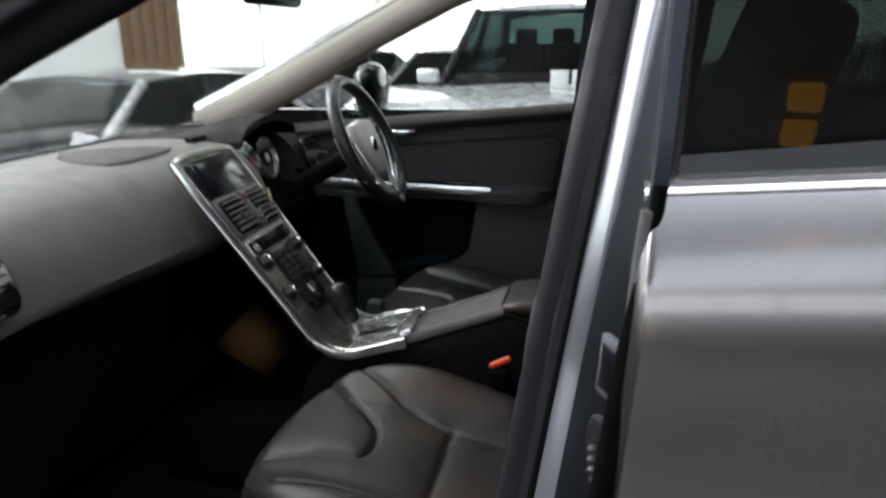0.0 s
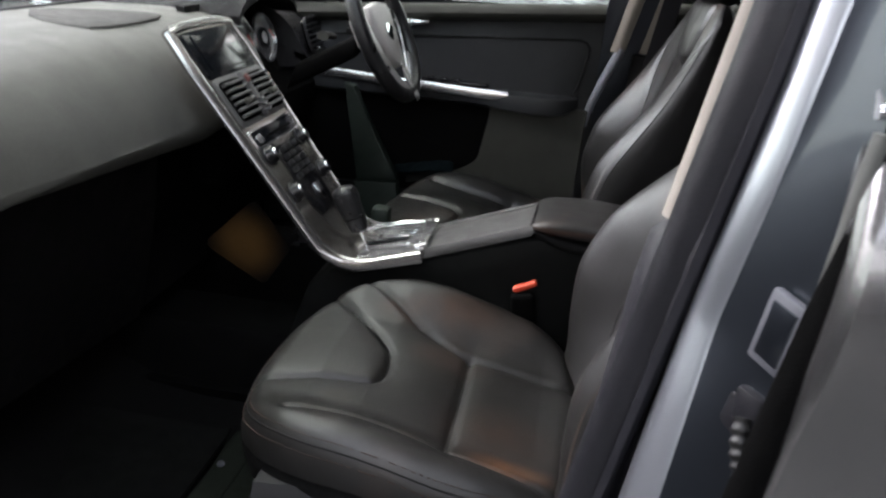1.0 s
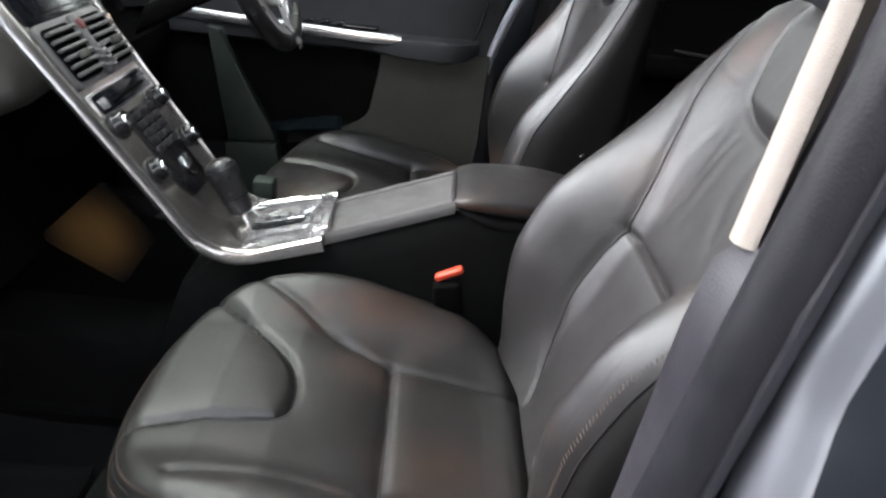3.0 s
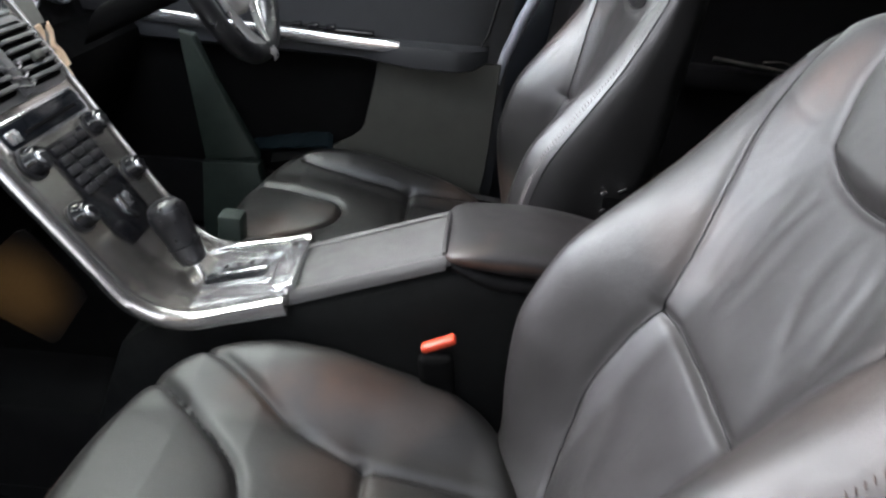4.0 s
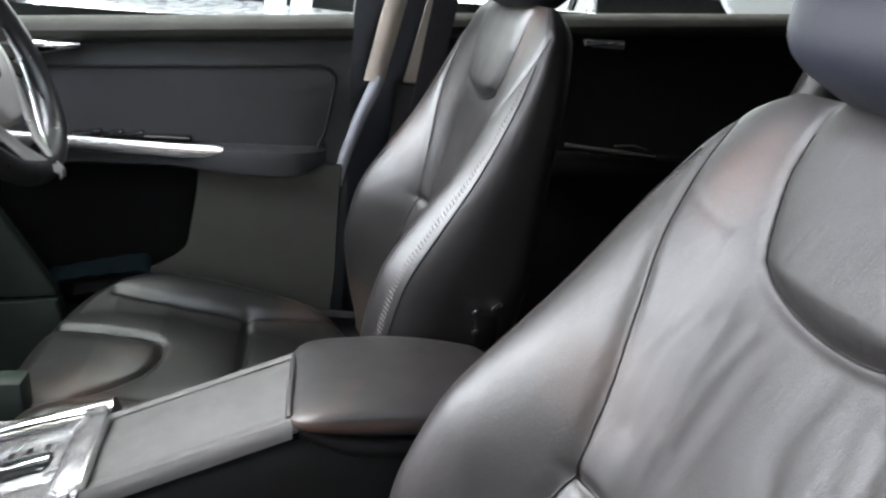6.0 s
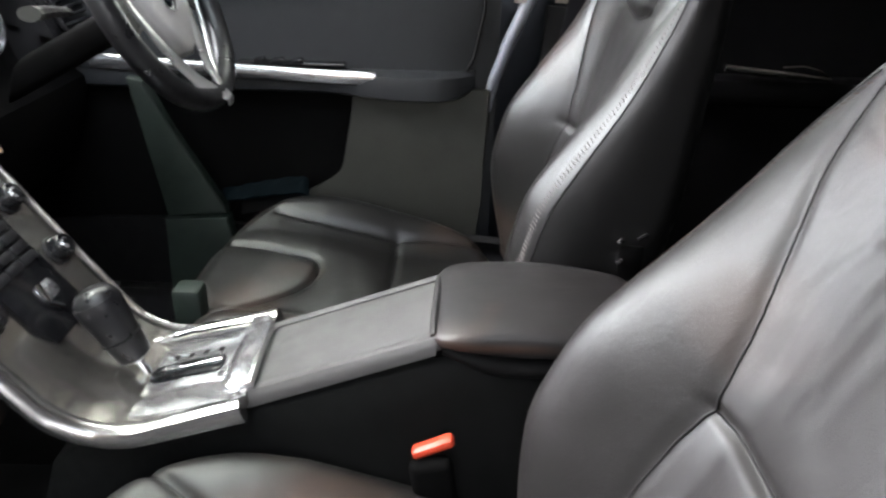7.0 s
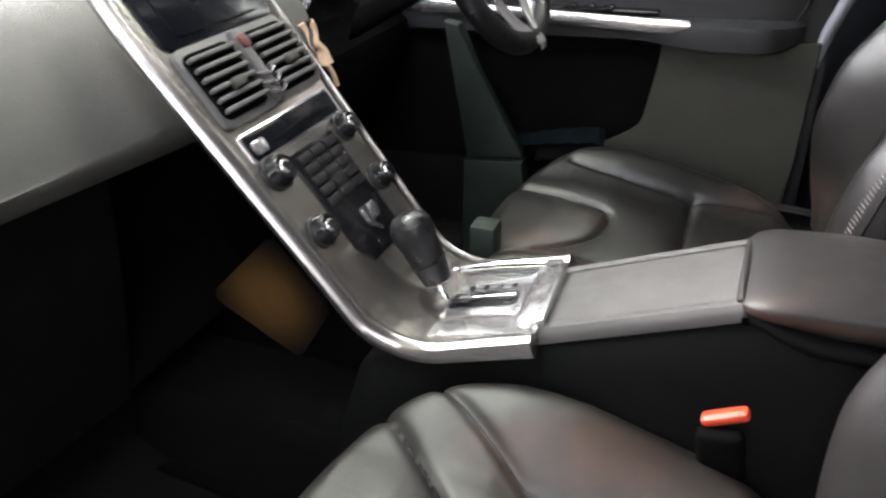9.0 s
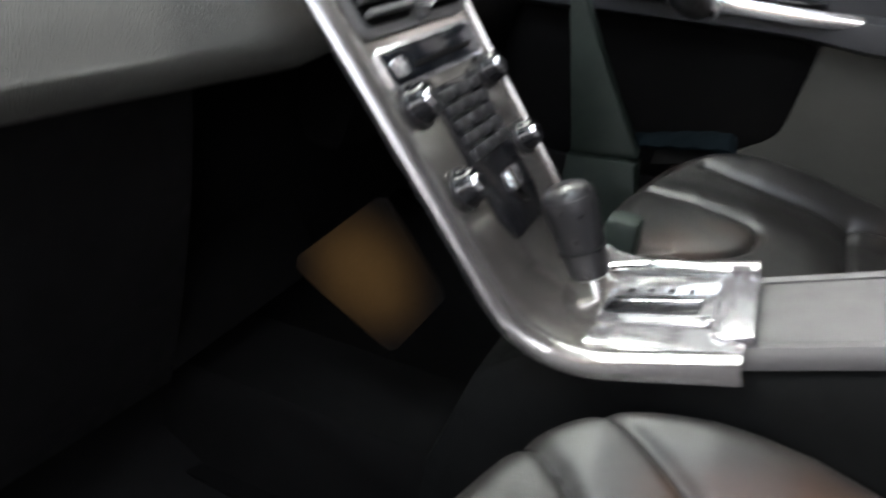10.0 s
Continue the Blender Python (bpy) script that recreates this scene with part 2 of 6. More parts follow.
GREENISH = mat("dark_green_grey_plastic", (0.0066, 0.0145, 0.0100), 0.6, 0, 0.18, 10, 0.4, 800)
DOORSKIN = mat("door_card_vinyl", (0.021, 0.023, 0.025), 0.46, 0, 0.1, 8, 0.45, 800, spec=0.42)
DOORLOW = mat("door_lower_plastic", (0.0420, 0.0430, 0.0365), 0.6, 0, 0.1, 8, 0.45, 900, spec=0.3)
# Paler carpet that paints the light falling before the seat.
LITCARPET = mat("green_grey_lit_carpet", (0.013, 0.016, 0.012), 0.9, 0, 0.35, 14, 0.9, 400, spec=0.1)
# Mat rubber darkened for the shade under the dash.
MATRUBBER = mat("worn_shaded_mat_rubber", (0.0024, 0.0027, 0.0023), 0.9, 0, 0.35, 9, 0.4, 500, spec=0.15)
SLATGREY = mat("grey_vent_plastic", (0.085, 0.085, 0.083), 0.42, 0, 0.08, 10, 0.2, 800)
BLUE = mat("blue_cloth", (0.0016, 0.0040, 0.0056), 0.9, 0, 0.4, 30, 0.4, 600, spec=0.06)
# Brown that fades to near black where the light on it ends.
TAN = light_faded("brown_lit_patch", (0.056, 0.030, 0.010), (0.0025, 0.0022, 0.002), (-0.360, -0.05, 0.745), 0.010, 0.092)
KEYTAG = mat("cream_key_tag", (0.62, 0.45, 0.30), 0.6, 0, 0.25, 60)
CLEAR = glass_mat("clear_glass", (0.90, 0.95, 0.93))
TINT = glass_mat("tinted_glass", (0.10, 0.12, 0.115))
MIDTINT = glass_mat("half_tinted_car_glass", (0.40, 0.46, 0.46))
DARKTINT = glass_mat("dark_car_glass", (0.07, 0.085, 0.085))
PADGREY = mat("grey_airbag_vinyl", (0.48, 0.47, 0.45), 0.45, 0, 0.08, 10, 0.4, 800)
SCREEN = mat("dark_screen_glass", (0.006, 0.007, 0.009), 0.16, 0, 0.1, 8, rough_vary=0.03, spec=0.15)
DIAL = mat("dial_face", (0.62, 0.63, 0.66), 0.35, 0.3, 0.1, 30)
DIALWHITE = mat("white_dial_centre", (0.78, 0.78, 0.76), 0.4, 0, 0.04, 30)
DIALDARK = mat("dial_rim_dark", (0.03, 0.03, 0.05), 0.35, 0, 0.1, 30)
PAPER = mat("white_paper", (0.85, 0.85, 0.84), 0.7, 0, 0.04, 20)
CONCRETE = mat("hall_floor_concrete", (0.13, 0.13, 0.125), 0.55, 0, 0.2, 1.2, 0.3, 120)
WALLWHITE = mat("hall_wall_white", (0.82, 0.82, 0.82), 0.7, 0, 0.05, 1.5, 0.1, 60)
WOOD = mat("brown_wood_door", (0.36, 0.18, 0.065), 0.5, 0, 0.2, 5, 0.2, 200, stretch=(8, 8, 1))
GLAZING = glow("frosted_daylight_glazing", (1.0, 1.0, 1.0), 5.5)
# Glow of the added panels on the near wall.
FILLGLOW = glow("added_high_glow", (0.96, 0.98, 1.0), 4.5)
# White partition surface with a glow added so that it reads as lit.
PARTITIONGLOW = glow("glowing_white_partition", (0.95, 0.97, 1.0), 1.1)
AMBER = glow("amber_lamp_glow", (1.0, 0.52, 0.10), 2.6)
WALLGREY = mat("hall_wall_grey", (0.16, 0.16, 0.165), 0.7, 0, 0.08, 1.5, 0.1, 60)
CEIL = mat("hall_ceiling_grey", (0.42, 0.42, 0.42), 0.8, 0, 0.08, 1.5)

# ---- mesh helpers ----


def grid_faces(bm, rows, closed_u=False, closed_v=False, flip=False):
    """Faces over a grid of vertices, rows of equal length."""
    nr, nc = len(rows), len(rows[0])
    for i in range(nr if closed_u else nr - 1):
        for j in range(nc if closed_v else nc - 1):
            q = [rows[i][j], rows[i][(j + 1) % nc], rows[(i + 1) % nr][(j + 1) % nc], rows[(i + 1) % nr][j]]
            if flip:
                q.reverse()
            bm.faces.new(q)


def loft(rings, caps=True, bm=None):
    """Closed rings of equal length, joined one to the next."""
    bm = bm or bmesh.new()
    rows = [[bm.verts.new(p) for p in ring] for ring in rings]
    grid_faces(bm, rows, closed_v=True)
    if caps:
        for row in (rows[0], rows[-1]):
            c = bm.verts.new(sum((v.co for v in row), Vector()) / len(row))
            for j in range(len(row)):
                bm.faces.new((row[j], row[(j + 1) % len(row)], c))
    return bm


def sheet(f, nu, nv, thick, bm=None):
    """A sheet over the points f(u, v), u and v in 0..1, with its back set off by the vector thick and its rim closed."""
    bm = bm or bmesh.new()
    t = Vector(thick)
    top = [[bm.verts.new(f(i / nu, j / nv)) for j in range(nv + 1)] for i in range(nu + 1)]
    bot = [[bm.verts.new(v.co + t) for v in row] for row in top]
    grid_faces(bm, top)
    grid_faces(bm, bot, flip=True)
    rim = lambda g: g[0] + [r[-1] for r in g[1:]] + g[-1][-2::-1] + [r[0] for r in g[-2:0:-1]]
    grid_faces(bm, [rim(top), rim(bot)], closed_v=True)
    return bm


def tube(path, r, n=10, bm=None, flat=1.0, up=(0, 0, 1), closed=False):
    """A round or flattened bar along a path; r may change along it."""
    pts = [Vector(p) for p in path]
    rings = []
    for i, p in enumerate(pts):
        a, b = pts[i - 1] if (i or closed) else p, pts[(i + 1) % len(pts)] if (i + 1 < len(pts) or closed) else p
        d = (b - a).normalized()
        s = d.cross(Vector(up))
        s = (s if s.length > 1e-4 else d.cross(Vector((1, 0, 0.1)))).normalized()
        u = s.cross(d).normalized()
        rr = r[i] if isinstance(r, (list, tuple)) else r
        rings.append([p + s * (rr * math.cos(k * math.tau / n)) + u * (rr * flat * math.sin(k * math.tau / n)) for k in range(n)])
    if closed:
        bm = bm or bmesh.new()
        rows = [[bm.verts.new(p) for p in ring] for ring in rings]
        grid_faces(bm, rows, closed_u=True, closed_v=True)
        return bm
    return loft(rings, True, bm)


def rbox(centre, size, bevel=0.004, m=None, seg=2, bm=None):
    """A block with rounded edges."""
    b = bmesh.new()
    bmesh.ops.create_cube(b, size=1.0)
    for v in b.verts:
        v.co = Vector((v.co.x * size[0], v.co.y * size[1], v.co.z * size[2]))
    if bevel:
        bmesh.ops.bevel(b, geom=list(b.edges), offset=min(bevel, min(size) * 0.49), segments=seg, profile=0.5, affect="EDGES")
    b.transform((m or Matrix()) if m is not None else Matrix())
    b.transform(Matrix.Translation(centre))
    if bm is None:
        return b
    return merge(bm, b)


def merge(bm, other):
    me = bpy.data.meshes.new("tmp")
    other.to_mesh(me)
    bm.from_mesh(me)
    bpy.data.meshes.remove(me)
    other.free()
    return bm


def prism(outline, depth, m, bevel=0.0, seg=2):
    """A flat outline (local x, y) of some depth (local z, from 0), set at the pose m."""
    b = bmesh.new()
    lo = [b.verts.new((x, y, 0)) for x, y in outline]
    hi = [b.verts.new((x, y, depth)) for x, y in outline]
    b.faces.new(lo[::-1])
    b.faces.new(hi)
    grid_faces(b, [lo, hi], closed_v=True)
    if bevel:
        es = [e for e in b.edges if abs(e.verts[0].co.z - depth) < 1e-6 and abs(e.verts[1].co.z - depth) < 1e-6]
        bmesh.ops.bevel(b, geom=es, offset=bevel, segments=seg, profile=0.5, affect="EDGES")
    b.transform(m)
    return b


def lathe(profile, m, n=32):
    """A turned body: profile of (radius, height) about local z, set at the pose m."""
    rings = [[(r * math.cos(k * math.tau / n), r * math.sin(k * math.tau / n), h) for k in range(n)] for r, h in profile]
    b = loft(rings)
    b.transform(m)
    return b


def rrect(w, h, r, n=5):
    """A rectangle with rounded corners, about the origin."""
    out = []
    for cx, cy, a0 in ((w / 2 - r, h / 2 - r, 0), (-w / 2 + r, h / 2 - r, 90), (-w / 2 + r, -h / 2 + r, 180), (w / 2 - r, -h / 2 + r, 270)):
        for k in range(n + 1):
            a = radians(a0 + 90 * k / n)
            out.append((cx + r * math.cos(a), cy + r * math.sin(a)))
    return out


def ramp1(x, xs, ys):
    return float(np.interp(x, xs, ys))


def ease(x, a, b):
    t = min(1.0, max(0.0, (x - a) / (b - a)))
    return t * t * (3 - 2 * t)


def part(name, bm, material, parent=None, label="", sharp=38, fix=True):
    """Links a bmesh as ONE mesh object, under a thing or a part if given."""
    if fix:
        bmesh.ops.recalc_face_normals(bm, faces=bm.faces)
    lim = radians(sharp)
    for f in bm.faces:
        f.smooth = True
    for e in bm.edges:
        if len(e.link_faces) == 2 and e.calc_face_angle(0) > lim:
            e.smooth = False
    me = bpy.data.meshes.new(name)
    bm.to_mesh(me)
    bm.free()
    me.materials.append(material)
    ob = new(name, me)
    if parent is not None:
        ob.parent = parent
        ob.matrix_parent_inverse = parent.matrix_world.inverted()
    if label:
        tagged(ob, label)
    return ob


def thing(name, at, label, category, group="", kind=""):
    ob = new(name)
    ob.empty_display_size = 0.1
    ob.matrix_world = Matrix.Translation(at)
    bpy.context.view_layer.update()
    return tagged(ob, label, category, group, kind)

# ---- the hall ----
FLOOR_Z = -0.2


def hall():
    b = rbox((0, 1, FLOOR_Z - 0.1), (44, 40, 0.2), 0)
    tagged(part("ground", b, CONCRETE), "worn grey concrete floor of a car hall", "floor", kind="structure")
    b = rbox((-13.2, 1, 2.6), (0.3, 30, 5.2), 0)
    tagged(part("wall_front", b, WALLWHITE), "white painted wall of the car hall", "wall", kind="structure")
    b = rbox((1, 15.2, 2.6), (28, 0.3, 5.2), 0)
    tagged(part("wall_far", b, WALLWHITE), "white painted wall behind the parked cars", "wall", kind="structure")
    # Rear and near walls are added out of view, dark to cut stray light.
    b = rbox((13.2, 1, 2.6), (0.3, 30, 5.2), 0)
    tagged(part("wall_rear", b, WALLGREY), "unseen dark grey end wall added to the car hall", "wall", kind="structure")
    for x in (-7.0, 7.0):
        b = rbox((x, -9.2, 2.6), (12.4, 0.3, 5.2), 0)
        tagged(part("wall_near", b, WALLGREY), "unseen dark grey wall added on the near side beside a narrow gap", "wall", kind="structure")
    # frosted daylight glazing in the front and the far wall
    for k in range(8):
        b = rbox((-11.4 + 2.75 * k, 15.0, 2.9), (2.6, 0.06, 4.0), 0.01)
        tagged(part("window_pane", b, GLAZING), "bright frosted daylight glazing", "window", "daylight glazing", kind="structure")
    for k in range(7):
        b = rbox((-13.0, -6.0 + 2.75 * k, 2.9), (0.06, 2.6, 4.0), 0.01)
        tagged(part("window_pane", b, GLAZING), "bright frosted daylight glazing", "window", "daylight glazing", kind="structure")
    # Unseen glowing panels, added so the door skin has something bright to reflect.
    for k in range(6):
        b = rbox((-5.5 + 2.2 * k, -9.02, 4.0), (2.1, 0.06, 1.5), 0.01)
        tagged(part("window_pane", b, FILLGLOW), "glowing panel added high on the unseen near wall", "window", "high windows", kind="structure")
    b = rbox((0, 3, 5.35), (27, 25, 0.3), 0)
    tagged(part("ceiling", b, CEIL), "pale grey ceiling of the car hall", "ceiling", kind="structure")


hall()

# ---- the car's shell ----
car = thing("car_shell", (0.3, 0, 0.45), "dark grey car with its front passenger door wide open", "car")


def pillar_bar(name, pts, w, d, material, label="", up=(0, 1, 0)):
    return part(name, tube(pts, w, 14, flat=d / (w[0] if isinstance(w, list) else w), up=up), material, car, label)


def shell():
    # roof with lining, floor, sills
    f = lambda u, v: Vector((0.02 + 2.5 * u, -0.62 + 1.24 * v, 1.565 + 0.07 * math.sin(math.pi * u) + 0.05 * math.sin(math.pi * v)))
    part("roof", sheet(f, 14, 12, (0, 0, 0.05)), PAINT, car, "grey roof panel")
    f = lambda u, v: Vector((0.02 + 2.5 * u, -0.61 + 1.22 * v, 1.545 + 0.07 * math.sin(math.pi * u) + 0.05 * math.sin(math.pi * v)))
    part("headlining", sheet(f, 14, 12, (0, 0, 0.012)), BEIGE, car, "beige cloth headlining")
    f = lambda u, v: Vector((-1.1 + 3.3 * u, -0.70 + 1.40 * v, 0.40 + 0.03 * math.sin(math.pi * v * 3) ** 2 + (0.25 * max(0, 0.18 - u) / 0.18)))
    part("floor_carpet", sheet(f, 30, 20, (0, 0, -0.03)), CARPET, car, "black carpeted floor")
    for s in (-1, 1):
        f = [[(-1.0 + 0.1 * i, s * (0.70 + w), z) for w, z in ((0, 0.40), (0, 0.475), (0.02, 0.495), (0.10, 0.50), (0.20, 0.47), (0.225, 0.42), (0.215, 0.30), (0, 0.30))] for i in range(0, 22)]
        part("sill", loft(f), PAINT_SHADED if s < 0 else PAINT, car, "painted door sill")
        f = lambda u, v, s=s: Vector((-0.75 + 1.0 * u, s * (0.715 + 0.075 * v), 0.4975 + 0.008 * math.sin(math.pi * v)))
        part("sill_plate", sheet(f, 12, 6, (0, 0, -0.006)), BLACK, car, "black plastic sill plate")
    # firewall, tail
    part("firewall", rbox((-1.05, 0, 0.72), (0.06, 1.5, 0.75), 0.02), SHADEBLACK, car)
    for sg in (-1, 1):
        part("footwell_side", rbox((-0.87, sg * 0.745, 0.76), (0.44, 0.03, 0.72), 0.008), SHADEBLACK, car, "black footwell side lining")
    part("tailgate", rbox((2.55, 0, 0.95), (0.08, 1.5, 1.1), 0.03), PAINT, car)
    # front end outside the windscreen
    f = lambda u, v: Vector((-1.95 + 1.05 * u, -0.78 + 1.56 * v, 0.85 + 0.23 * u + 0.03 * math.sin(math.pi * v)))
    part("bonnet", sheet(f, 12, 14, (0, 0, -0.03)), PAINT, car, "grey bonnet")
    for s in (-1, 1):
        f = lambda u, v, s=s: Vector((-1.95 + 1.15 * u, s * (0.80 + 0.12 * math.sin(math.pi * 0.5 * v)), 0.85 + 0.21 * u - (0.40 + 0.21 * u) * v))
        part("wing", sheet(f, 12, 8, (0, -s * 0.02, 0)), PAINT, car, "grey front wing")
    # windscreen
    f = lambda u, v: Vector((-0.86 + 0.90 * u - 0.10 * math.sin(math.pi * v), -0.70 + 0.07 * u + (1.40 - 0.14 * u) * v, 1.125 + 0.44 * u))
    ws = part("windscreen", sheet(f, 10, 14, (-0.004, 0, 0.004)), CLEAR, car, "clear windscreen")
    ws.visible_shadow = False
    # pillars
    for s in (1, -1):
        side = "driver" if s > 0 else "passenger"
        pts = [(-0.86, s * 0.735, 1.12), (-0.56, s * 0.715, 1.255), (-0.30, s * 0.690, 1.385), (-0.05, s * 0.665, 1.500), (0.12, s * 0.640, 1.560), (0.5, s * 0.63, 1.585), (1.2, s * 0.63, 1.59), (2.0, s * 0.62, 1.56), (2.45, s * 0.62, 1.50)]
        pillar_bar("roof_rail_trim", pts, [0.060, 0.052, 0.046, 0.046, 0.050, 0.05, 0.05, 0.05, 0.05], 0.045, BEIGE if s > 0 else RUBBER, "beige pillar lining" if s > 0 else "dark door frame seal")
        pts = [(x - 0.02, y + s * 0.045, z + 0.025) for x, y, z in pts]
        pillar_bar("roof_rail", pts, [0.055, 0.050, 0.046, 0.046, 0.05, 0.05, 0.05, 0.05, 0.05], 0.04, PAINT, "grey painted roof rail")
    # B pillar, driver's side
    f = lambda u, v: Vector((0.270 + 0.135 * v + 0.10 * max(0, u - 0.42), 0.752 - 0.10 * max(0, u - 0.5), 0.46 + 1.12 * u))
    part("centre_pillar_jamb", sheet(f, 14, 4, (0, 0.03, 0)), PAINT_SHADED, car, "grey blue painted door post")
    f = lambda u, v: Vector((0.315 + 0.037 * v + 0.105 * u, 0.704 - 0.006 * math.sin(math.pi * v) - 0.07 * u, 1.085 + 0.49 * u))
    part("centre_pillar_trim", sheet(f, 10, 8, (0, 0.014, 0)), BEIGE, car, "beige upper pillar trim")
    f = lambda u, v: Vector((0.390 + 0.050 * v + 0.105 * u, 0.716 - 0.004 * math.sin(math.pi * v) - 0.07 * u, 1.085 + 0.49 * u))
    part("centre_pillar_trim_rear", sheet(f, 10, 8, (0, 0.010, 0)), BEIGE, car, "beige rear half of the pillar trim")
    pts = [(0.273, 0.721, 0.883), (0.285, 0.720, 0.943), (0.313, 0.716, 1.020), (0.330, 0.712, 1.060), (0.343, 0.708, 1.095)]
    part("driver_door_seal", tube(pts, 0.0125, 12, up=(0, 1, 0)), SEAL_LIT, car, "rubber door seal with bluish light in its colour")
    f = lambda u, v: Vector((0.345 + 0.09 * v + 0.03 * u, 0.712 - 0.012 * math.sin(math.pi * v), 0.46 + 0.62 * u))
    part("centre_pillar_lower", sheet(f, 10, 6, (0, 0.014, 0)), BLACK, car, "black lower pillar trim")
    f = lambda u, v: Vector((0.350 + 0.044 * v + 0.11 * u, 0.690 - 0.06 * u, 0.70 + 0.80 * u))
    part("seat_belt", sheet(f, 12, 4, (0, 0.002, 0)), RUBBER, car, "black seat belt webbing")

    # outside of the car beyond the doors: nose, tail, wheels
    rings = [[(x, y * k, z) for y, z in ((-0.86, 0.32), (-0.88, 0.56), (-0.80, 0.80), (0, 0.86), (0.80, 0.80), (0.88, 0.56), (0.86, 0.32), (0, 0.26))] for x, k in ((-1.94, 1.0), (-2.04, 0.97), (-2.12, 0.90), (-2.15, 0.80))]
    part("front_bumper", loft(rings), PAINT, car, "grey front bumper")
    rings = [[(x, y * k, z) for y, z in ((-0.88, 0.32), (-0.90, 0.60), (-0.86, 0.90), (0, 0.94), (0.86, 0.90), (0.90, 0.60), (0.88, 0.32), (0, 0.28))] for x, k in ((2.45, 1.0), (2.62, 0.98), (2.68, 0.92))]
    part("rear_bumper", loft(rings), PAINT, car, "grey rear bumper")
    for s in (-1, 1):
        part("headlight", rbox((-2.02, s * 0.66, 0.73), (0.16, 0.30, 0.14), 0.05), CHROME, car, "clear headlight")
        part("tail_light", rbox((2.57, s * 0.74, 1.05), (0.10, 0.14, 0.50), 0.04), RED, car, "red tail light")
        for x in (-1.42, 1.36):
            m2 = Matrix.Translation((x, s * 0.80, 0.155)) @ Matrix.Rotation(radians(90), 4, "X")
            wh = part("wheel", lathe([(0.22, -0.11), (0.33, -0.11), (0.355, -0.08), (0.355, 0.08), (0.33, 0.11), (0.22, 0.11)], m2, 32), RUBBER, car, "black tyre")
            part("rim", lathe([(0.0, -0.09), (0.09, -0.085), (0.22, -0.10), (0.23, 0.0), (0.22, 0.10), (0.09, 0.085), (0.0, 0.09)], m2, 24), SILVER, wh, "silver rim")


shell()


def near_post():
    """The post between the front and the rear door on the open side: jamb, seals, lining, striker and wiring boot."""
    edge = lambda z: 0.359 + 0.165 * (z - 1.10)
    fore = lambda z: -0.757 + 0.17 * max(-0.22, min(0.0, z - 1.08)) + 0.12 * max(0.0, z - 1.20)     # the bright edge flares out towards the sill
    outer = lambda z: (0.397 + 0.09 * (z - 1.10), -0.872 + 0.42 * max(0.0, z - 1.27))
    wide = lambda z: 0.050 + 0.14 * max(0.0, min(0.25, 1.09 - z))
    tuck = lambda z: 0.20 * max(0.0, z - 1.28)          # the post leans inwards above the belt line
    zs = [0.46 + 0.045 * i for i in range(14)] + [1.075, 1.09, 1.105] + [1.13 + 0.045 * i for i in range(10)]

    def panel(z, k):
        """A place on the painted face between the rolled edge (k = 0) and the rear door's gap (k = 1)."""
        ax, ay = edge(z) + 0.006, fore(z) - wide(z)
        bx, by = outer(z)
        by = min(by, ay - 0.012)
        return ax + (bx - ax) * k, ay + (by - ay) * k

    def post_ring(z):
        x, y = edge(z), fore(z)
        ring = [(x + 0.030, y + 0.030), (x + 0.024, y), (x + 0.022, y - wide(z) + 0.002)]
        ring += [panel(z, k) for k in (0.0, 0.12, 0.3, 0.5, 0.7, 0.9, 1.0)]
        bx, by = panel(z, 1.0)
        return [(a, b, z) for a, b in ring + [(bx + 0.012, by + 0.004), (bx + 0.024, by + 0.05), (x + 0.060, y + 0.030)]]

    part("door_post", loft([post_ring(z) for z in zs]), PAINT_SHADED, car, "grey blue door post, darker in paint than its lit rolled edge", sharp=50)
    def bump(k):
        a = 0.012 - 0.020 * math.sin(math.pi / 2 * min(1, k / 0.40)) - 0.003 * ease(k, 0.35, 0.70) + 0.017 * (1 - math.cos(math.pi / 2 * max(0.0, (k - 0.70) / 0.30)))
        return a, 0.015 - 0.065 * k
    # The rolled edge shines by its lighter paint; the panel beside it is darkened.
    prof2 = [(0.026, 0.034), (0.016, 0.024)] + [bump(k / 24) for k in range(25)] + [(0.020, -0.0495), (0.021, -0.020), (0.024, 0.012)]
    part("post_flange", loft([[(edge(z) + a, fore(z) + (b if b > 0 else b * wide(z) / 0.050), z) for a, b in prof2] for z in zs]), FLANGE_LIT, car, "rolled edge of the door post with its highlight in the paint", sharp=60)
    # rubber seals along the aperture
    seal = lambda z: 0.333 + 0.172 * (z - 1.10)
    pts = [(seal(z), -0.766 + tuck(z), z) for z in zs]
    part("door_seal", tube(pts, 0.0205, 16, up=(0, 1, 0)), RUBBER, car, "thick black rubber door seal")
    pts = [(seal(z) + 0.022, -0.745 + tuck(z), z) for z in zs]
    part("inner_seal_lip", tube(pts, 0.014, 10, up=(0, 1, 0)), RUBBER, car)
    # lining: beige above, dark below
    sec = [(0.012, -0.740), (0.0065, -0.737), (0.003, -0.731), (0.003, -0.724), (0.007, -0.718), (0.020, -0.712), (0.085, -0.700), (0.085, -0.692), (0.018, -0.704), (0.014, -0.730)]
    zu = [1.135 + 0.40 * i / 14 for i in range(15)]
    part("post_trim_upper", loft([[(0.3155 + 0.190 * (z - 1.126) + a, b + 0.150 * (z - 1.126), z) for a, b in sec] for z in zu]), BEIGE, car, "beige upper post trim")
